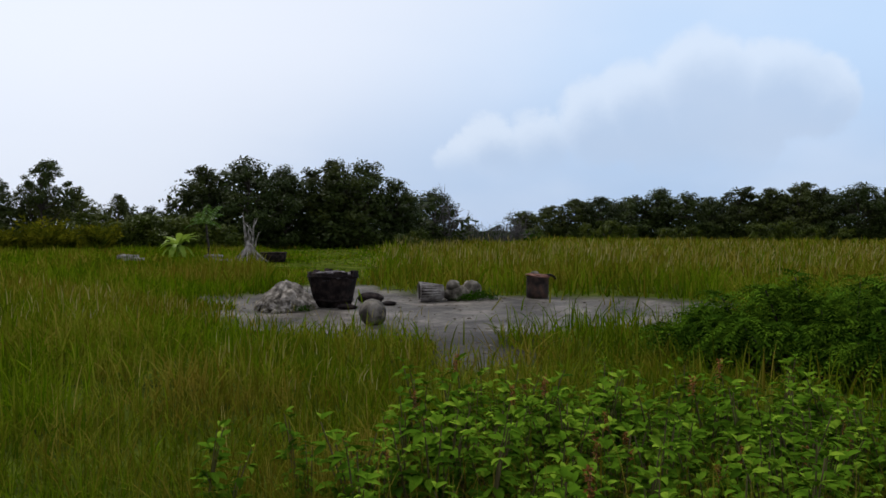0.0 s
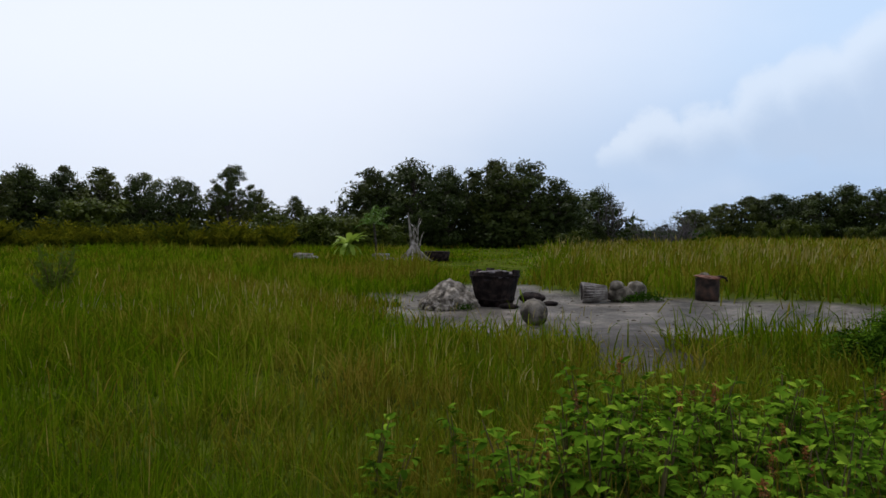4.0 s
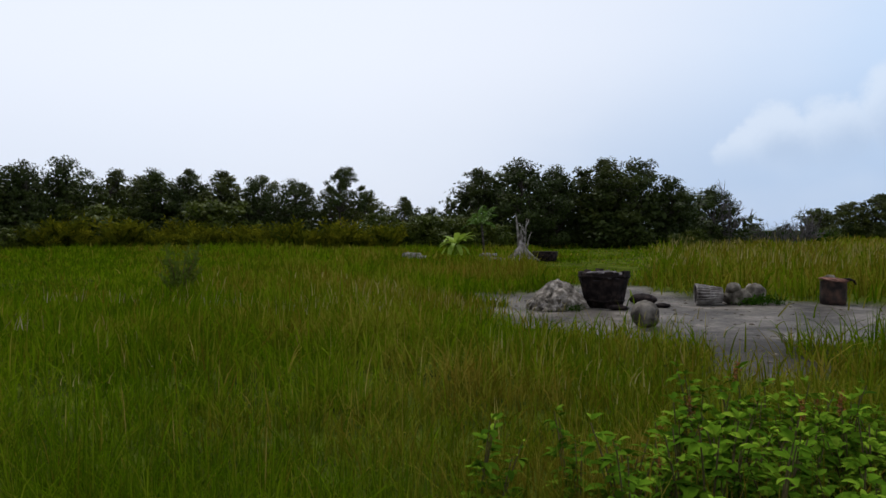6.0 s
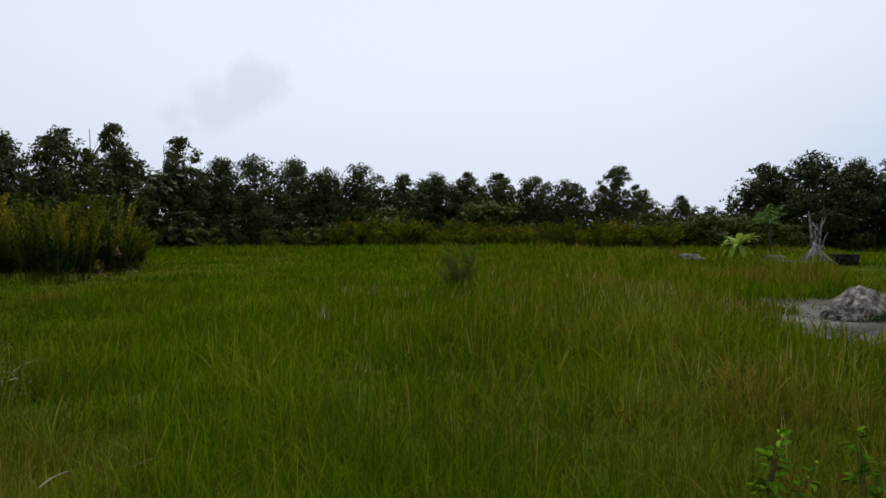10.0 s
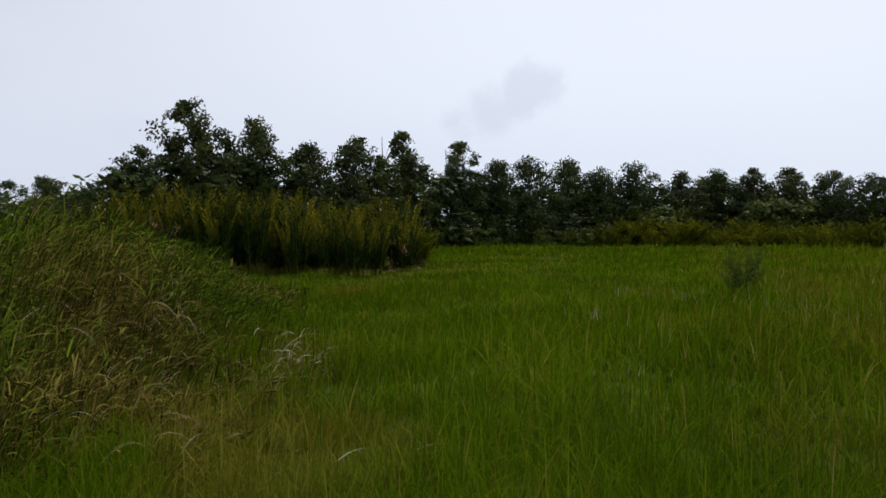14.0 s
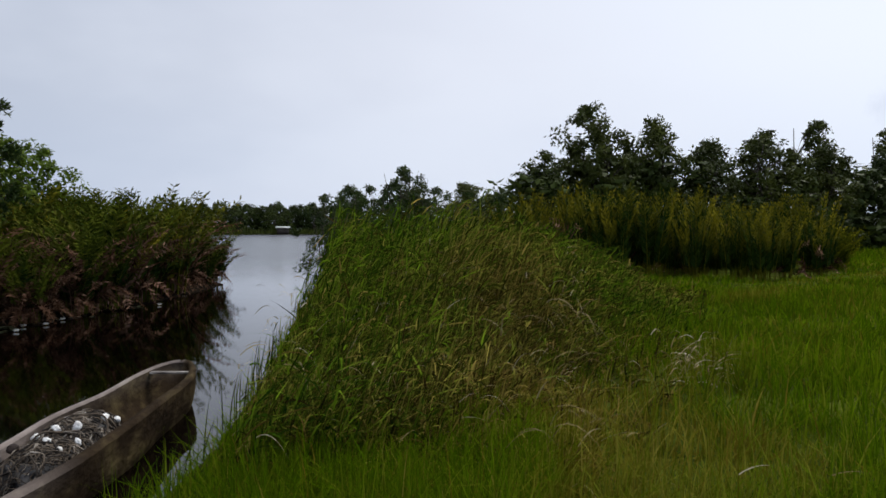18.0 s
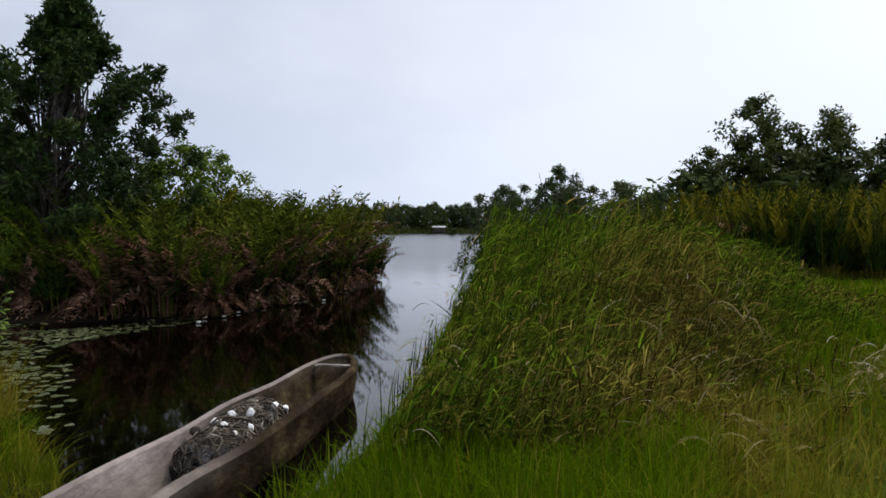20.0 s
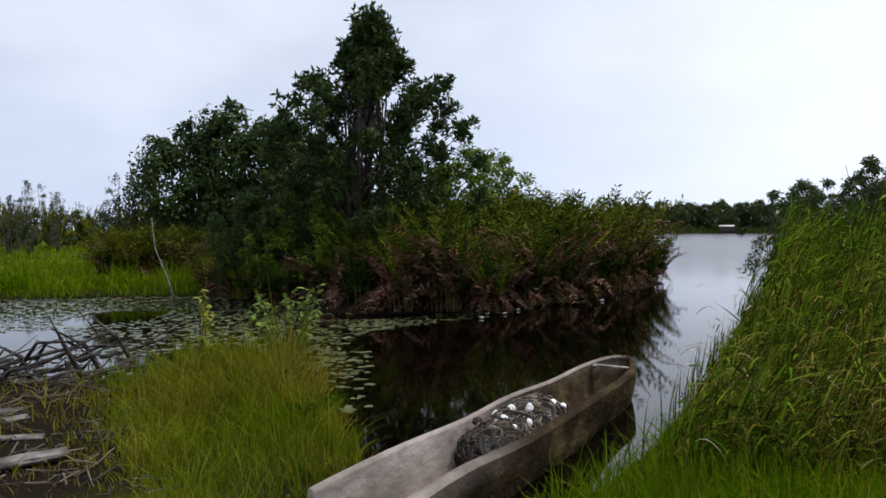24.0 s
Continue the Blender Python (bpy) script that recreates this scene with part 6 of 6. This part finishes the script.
def net_pile():
    """A heap of dark netting: loops of cord over a low mound, with foam floats."""
    g = np.random.default_rng(55)
    ob = thing("fishing_net", "heap of dark fishing net with white foam floats in the canoe", "net")
    heap = [((-5.35, -2.47, -0.08), (0.42, 0.26, 0.19), 2), ((-5.95, -2.50, -0.06), (0.46, 0.25, 0.21), 5)]
    for c, s, seed in heap:
        part("net_fold", moved(lump(s, seed, 0.26, 3.0, 34), Matrix.Translation(c)), NET, ob)
    for c, s, seed in heap:
        cords = []
        for i in range(300):
            d = unit(g.normal(size=3) + [0, 0, 0.9])
            p0 = np.array(c) + d * np.array(s) * 1.03
            r = g.uniform(0.03, 0.13)
            ax = unit(np.cross(d, g.normal(size=3)))
            bx = np.cross(d, ax)
            th = np.linspace(0, g.uniform(3.5, 6.2), 9)
            pts = p0 + r * (np.cos(th)[:, None] * ax + np.sin(th)[:, None] * bx * g.uniform(0.5, 1)) + d * 0.012
            cords.append(tube(pts + g.normal(0, 0.008, pts.shape), g.uniform(0.002, 0.007), 4, False))
        part("netting", join(cords), CORD, ob)
    for x, y, z in ((-5.62, -2.66, 0.13), (-5.75, -2.42, 0.17), (-5.52, -2.32, 0.12), (-6.1, -2.36, 0.15), (-6.2, -2.3, 0.11), (-5.3, -2.35, 0.13), (-6.0, -2.62, 0.15), (-5.45, -2.5, 0.15), (-6.15, -2.55, 0.14), (-5.7, -2.55, 0.17)):
        s = g.uniform(0.018, 0.030)
        part("float", moved(lump((s * 1.5, s, s * 0.9), int(x * -100), 0.4, 1.5, 9), Matrix.Translation((x, y, z)) @ Matrix.Rotation(g.uniform(0, 3), 4, "X") @ Matrix.Rotation(g.uniform(0, 3), 4, "Y")), FLOAT, ob, "white foam float")
    for x, y, z, r, t1, t2 in ((-6.12, -2.48, 0.10, 0.15, 0.5, 0.3), (-5.86, -2.40, 0.11, 0.17, -0.3, 0.6), (-5.40, -2.50, 0.08, 0.19, 0.2, 0.1), (-5.62, -2.58, 0.10, 0.14, 0.7, -0.4), (-5.25, -2.44, 0.05, 0.15, -0.5, 0.2)):
        ang = np.linspace(0, 2 * np.pi, 25)
        ring = np.stack([r * np.cos(ang), 0.8 * r * np.sin(ang), 0.012 * np.sin(3 * ang)], 1)
        part("hoop", moved(tube(ring, 0.008, 5, False), Matrix.Translation((x, y, z)) @ Matrix.Rotation(t1, 4, "X") @ Matrix.Rotation(t2, 4, "Y")), CORD, ob, "thin trap hoop in the net")
    part("cork", moved(lump((0.05, 0.04, 0.035), 3, 0.2, 1.5, 9), Matrix.Translation((-5.35, -2.68, 0.12))), RUST, ob, "brown cork float")


CORD = material("net_cords", [(0.010, 0.010, 0.010), (0.035, 0.030, 0.026), (0.11, 0.085, 0.062), (0.42, 0.38, 0.33)], 0.8, 9, "island")
canoe()
net_pile()


def lilies():
    g = np.random.default_rng(66)
    P = np.concatenate([scatter(6200, 9.6, 24, 122, 152, 1.6, g), scatter(2100, 13, 22, 104, 126, 1.6, g), scatter(190, 7.4, 11.5, 124.5, 132, 1.6, g)])
    w = inside_distance(P, LAKE)
    az, d = polar(P)
    pen = -inside_distance(P, PENINSULA)
    edge = np.interp(az, [104, 112, 120, 126, 131, 140, 153], [0.2, 0.5, 2.2, 5.2, 9, 9.5, 9]) + 0.8 * wave(P, 0.9, 2)
    back = np.minimum(w, pen)
    hole = np.hypot((P[:, 0] + 7.6), (P[:, 1] + 11.8)) + 0.6 * wave(P, 0.7, 6)
    keep = (w > 0.1) & (pen < edge) & (hole > 1.5) & (wave(P, 1.1, 9) > -0.75) | (w > 0.12) & (d < 11.5) & (az < 132) & (az > 124.5) & (g.uniform(size=len(P)) < 0.6)
    P = P[keep]
    az, d = polar(P)
    N = len(P)
    n = 9

    def pads(xy, r):
        N = len(xy)
        th = np.linspace(0.25, 2 * np.pi - 0.25, n)[None] + g.uniform(0, 6.28, N)[:, None]
        V = np.empty((N, n + 1, 3))
        V[:, 0] = np.column_stack([xy, np.full(N, 0.008)])
        V[:, 1:, 0] = xy[:, 0:1] + r[:, None] * np.cos(th)
        V[:, 1:, 1] = xy[:, 1:2] + r[:, None] * np.sin(th)
        V[:, 1:, 2] = 0.006 + g.uniform(0, 0.012, (N, n)) + g.uniform(0, 0.006, N)[:, None]
        f = np.array([(0, j, j + 1) for j in range(1, n)])
        return V.reshape(-1, 3), (f[None] + (np.arange(N) * (n + 1))[:, None, None]).reshape(-1, 3)

    order = np.argsort(d)
    near, rest = P[order[:240]], P[order[240:]]
    shapes = [np_mesh("lily_pad", *pads(np.zeros((1, 2)), np.array([0.07])), PAD) for _ in range(6)]
    for i, q in enumerate(near):
        pad = new("lily_pad", shapes[i % 6])
        pad.matrix_basis = Matrix.Translation((q[0], q[1], WATER_Z)) @ pose(0, 0, 0, 0, 0, g.uniform(0, 360)) @ Matrix.Scale(g.uniform(0.5, 1.15), 4)
        tagged(pad, "round green lily pad floating on the dark water", "lily pad", "floating lily pads")
    bed = new("lily_pads", np_mesh("lily_pads", *pads(rest, g.uniform(0.03, 0.072, len(rest))), PAD))
    bed.location.z = WATER_Z
    tagged(bed, "bed of round floating water lily pads", "lily pads", kind="stuff")
    first = None
    for az, d in ((115.9, 16.3), (114.6, 16.4), (113.6, 17.2), (107.6, 19.6), (116.3, 15.6)):
        if first is None:
            first = thing("water_lily", "open white water lily on its pad", "flower", "water lilies")
            pt = []
            for ring, (nn, tilt, ln) in enumerate(((8, 0.35, 0.085), (7, 0.9, 0.075))):
                a = np.arange(nn) * 6.283 / nn + ring * 0.4
                pt.append(leaves(np.zeros((nn, 3)) + [0, 0, 0.01], np.stack([np.cos(a), np.sin(a), np.full(nn, tilt)], 1), ln, 0.04, g))
            part("petals", join(pt), PETAL, first)
            part("centre", moved(lump((0.016, 0.016, 0.02), 1, 0.1, 1, 6), Matrix.Translation((0, 0, 0.02))), YELLOW, first, "yellow centre")
            park(first, az, d, 0.75, 0, WATER_Z + 0.01)
        else:
            place(first, az, d, 0.75, az * 30, WATER_Z + 0.01)


YELLOW = material("yellow_stamens", [(0.5, 0.35, 0.03), (0.65, 0.5, 0.06)], 0.6, 9)
lilies()

DRIFT = material("dark_wet_branches", [(0.015, 0.012, 0.010), (0.04, 0.034, 0.03), (0.09, 0.08, 0.072)], 0.8, 5, bump=0.4)


def litter():
    """Broken twigs and stalks strewn over the trodden landing."""
    g = np.random.default_rng(81)
    P = scatter(300, 4.6, 9.8, 139, 153, 2, g)
    P = P[dry_land(P, -0.3)]
    z = np.maximum(ground_height(P), WATER_Z)
    pieces = []
    for p, q in zip(P, z):
        a, L = g.uniform(0, 6.28), g.uniform(0.08, 0.45)
        d = np.array([math.cos(a), math.sin(a), g.uniform(-0.1, 0.25)]) * L / 2
        c = np.array([p[0], p[1], q + 0.03])
        pieces.append(tube([c - d, c + g.normal(0, 0.02, 3), c + d], g.uniform(0.002, 0.007), 4, False))
    V, F = join(pieces)
    tagged(new("twig_litter", np_mesh("twig_litter", V, F, LITTER)), "broken twigs and stalks strewn on the landing", "twigs", kind="stuff")


LITTER = material("dry_twigs", [(0.02, 0.015, 0.012), (0.06, 0.047, 0.036), (0.20, 0.165, 0.13)], 0.85, 5, "island")
litter()


BOARD = material("grey_boards", [(0.03, 0.027, 0.024), (0.09, 0.082, 0.074), (0.21, 0.195, 0.18)], 0.85, 6, bump=0.6, bump_scale=30)


def driftwood():
    """A tangle of dark dead branches at the water's edge, and grey boards on the landing."""
    g = np.random.default_rng(77)
    ob = thing("dead_branches", "tangle of dark dead branches at the water's edge", "branches", at=bearing(147.0, 10.3, -0.15))
    for i in range(34):
        a = g.uniform(0, 3.14)
        c = np.array([g.normal(0, 0.7), g.normal(0, 0.5), 0.05])
        L = g.uniform(0.5, 1.5)
        p0, p2 = c - np.array([math.cos(a), math.sin(a), 0]) * L / 2, c + np.array([math.cos(a), math.sin(a), g.uniform(0.1, 0.75)]) * L / 2
        pm = (p0 + p2) / 2 + g.normal(0, 0.08, 3)
        pieces = [tube([p0, pm, p2], [0.028, 0.022, 0.008], 6)]
        for b in range(3):
            q = pm + (p2 - pm) * g.uniform(0, 0.8)
            e = q + unit(p2 - pm + g.normal(0, 0.6, 3)) * L * 0.3
            pieces.append(tube([q, (q + e) / 2 + g.normal(0, 0.02, 3), e], [0.010, 0.007, 0.003], 4, False))
        part("branch", join(pieces), DRIFT, ob)
    for x, y, tx, ty, tz in ((-0.5, 0.3, -0.1, 0.2, 0.75), (-0.9, 0.1, -0.4, -0.2, 0.55), (0.4, 0.2, 0.8, 0.1, 0.6), (-0.2, -0.3, 0.3, -0.2, 0.45), (0.9, 0.3, 0.6, 0.5, 0.5), (-1.2, 0.4, -0.6, 0.3, 0.7)):
        mid = ((x + tx) / 2 + g.normal(0, 0.06), (y + ty) / 2, tz * 0.55)
        part("branch", tube([(x, y, -0.1), mid, (tx, ty, tz)], [0.034, 0.026, 0.010], 7), DRIFT, ob)
    for az, d, L, w, tn in ((150.4, 7.7, 0.8, 0.11, 142), (150.6, 5.9, 1.2, 0.12, 155), (150.5, 6.8, 1.0, 0.09, 138), (149.8, 7.3, 0.7, 0.08, 165)):
        bd = new("driftwood_board", np_mesh("driftwood_board", *box(-L / 2, L / 2, -w / 2, w / 2, -0.018, 0.018, 0.006, g), BOARD))
        bd.matrix_basis = Matrix.Translation(spot(az, d, 0.04)) @ pose(0, 0, 0, g.uniform(-6, 6), g.uniform(-3, 3), tn)
        tagged(bd, "grey weathered board lying on the landing", "board", "boards on the landing")
    pole = new("leaning_pole", np_mesh("leaning_pole", *tube([tuple(bearing(137.8, 20.2, -0.5)), tuple(bearing(138.4, 20.3, 0.3)), tuple(bearing(139.3, 20.4, 1.15)), tuple(bearing(139.5, 20.5, 1.9))], [0.022, 0.02, 0.015, 0.008], 6), WOOD_DRY, True))
    tagged(pole, "thin pale crooked pole standing in the shallows", "pole")


def sapling(az, d, h, n, mat, label, seed):
    g = np.random.default_rng(seed)
    ob = thing("sapling", label, "sapling", at=spot(az, d))
    stems, base, dirs = [], [], []
    for i in range(n):
        a = g.uniform(0, 6.28)
        tip = np.array([0.5 * h * math.cos(a) * g.uniform(0.2, 1), 0.5 * h * math.sin(a) * g.uniform(0.2, 1), h * g.uniform(0.65, 1.0)])
        stems.append(tube([(0, 0, -0.05), tip * [0.3, 0.3, 0.55], tip], [0.012, 0.008, 0.004], 5, False))
        for f in np.linspace(0.45, 1.0, 8):
            for k in range(3):
                base.append(tip * [f, f, f])
                dirs.append(g.normal(size=3) * [1, 1, 0.5] + [0, 0, 0.1])
    for stem in stems:
        part("stem", join([stem]), BARK, ob)
    base, dirs = np.array(base), np.array(dirs)
    sz = g.uniform(0.06, 0.115, len(base))
    part("leaves", ovate(base, dirs, np.array([0, 0, 1.0]) + g.normal(0, 0.3, dirs.shape), sz, sz * 0.5, g), mat, ob)


driftwood()
for az, d, k in ((128.2, 6.9, 0.55), (127.4, 7.3, 0.5), (129.4, 6.2, 0.45), (133.5, 7.4, 0.5), (130.5, 7.6, 0.6)):
    place(w0, az, d, k, az * 50, floor_at(az, d) + 0.15)
sapling(130.4, 8.6, 1.2, 20, material("sapling_leaves", [(0.05, 0.085, 0.012), (0.10, 0.15, 0.022), (0.18, 0.235, 0.05)], 0.5, 5, "island", translucent=0.2), "leafy sapling growing out of the grass tuft", 5)
sapling(136.4, 9.0, 0.95, 3, material("yellowing_leaves", [(0.14, 0.17, 0.02), (0.28, 0.28, 0.04)], 0.5, 5, "island", translucent=0.25), "thin sapling with yellowing leaves by the water", 6)


def far_house():
    ob = thing("shore_house", "small pale house on the far shore", "house", at=bearing(99.2, 272, 0), turn=99)
    ob.scale = (1.0, 1.0, 0.7)
    part("wall", box(-2.0, 2.0, -2, 2, -0.1, 2.7), BARK, ob)
    V = np.array([(-2.4, -2.4, 2.75), (2.4, -2.4, 2.75), (2.4, 2.4, 2.75), (-2.4, 2.4, 2.75), (-2.4, 0, 3.5), (2.4, 0, 3.5)])
    part("roof", (V, np.array([(0, 1, 5), (0, 5, 4), (2, 3, 4), (2, 4, 5), (0, 4, 3), (1, 2, 5), (0, 2, 1), (0, 3, 2)])), PLASTER, ob)


far_house()
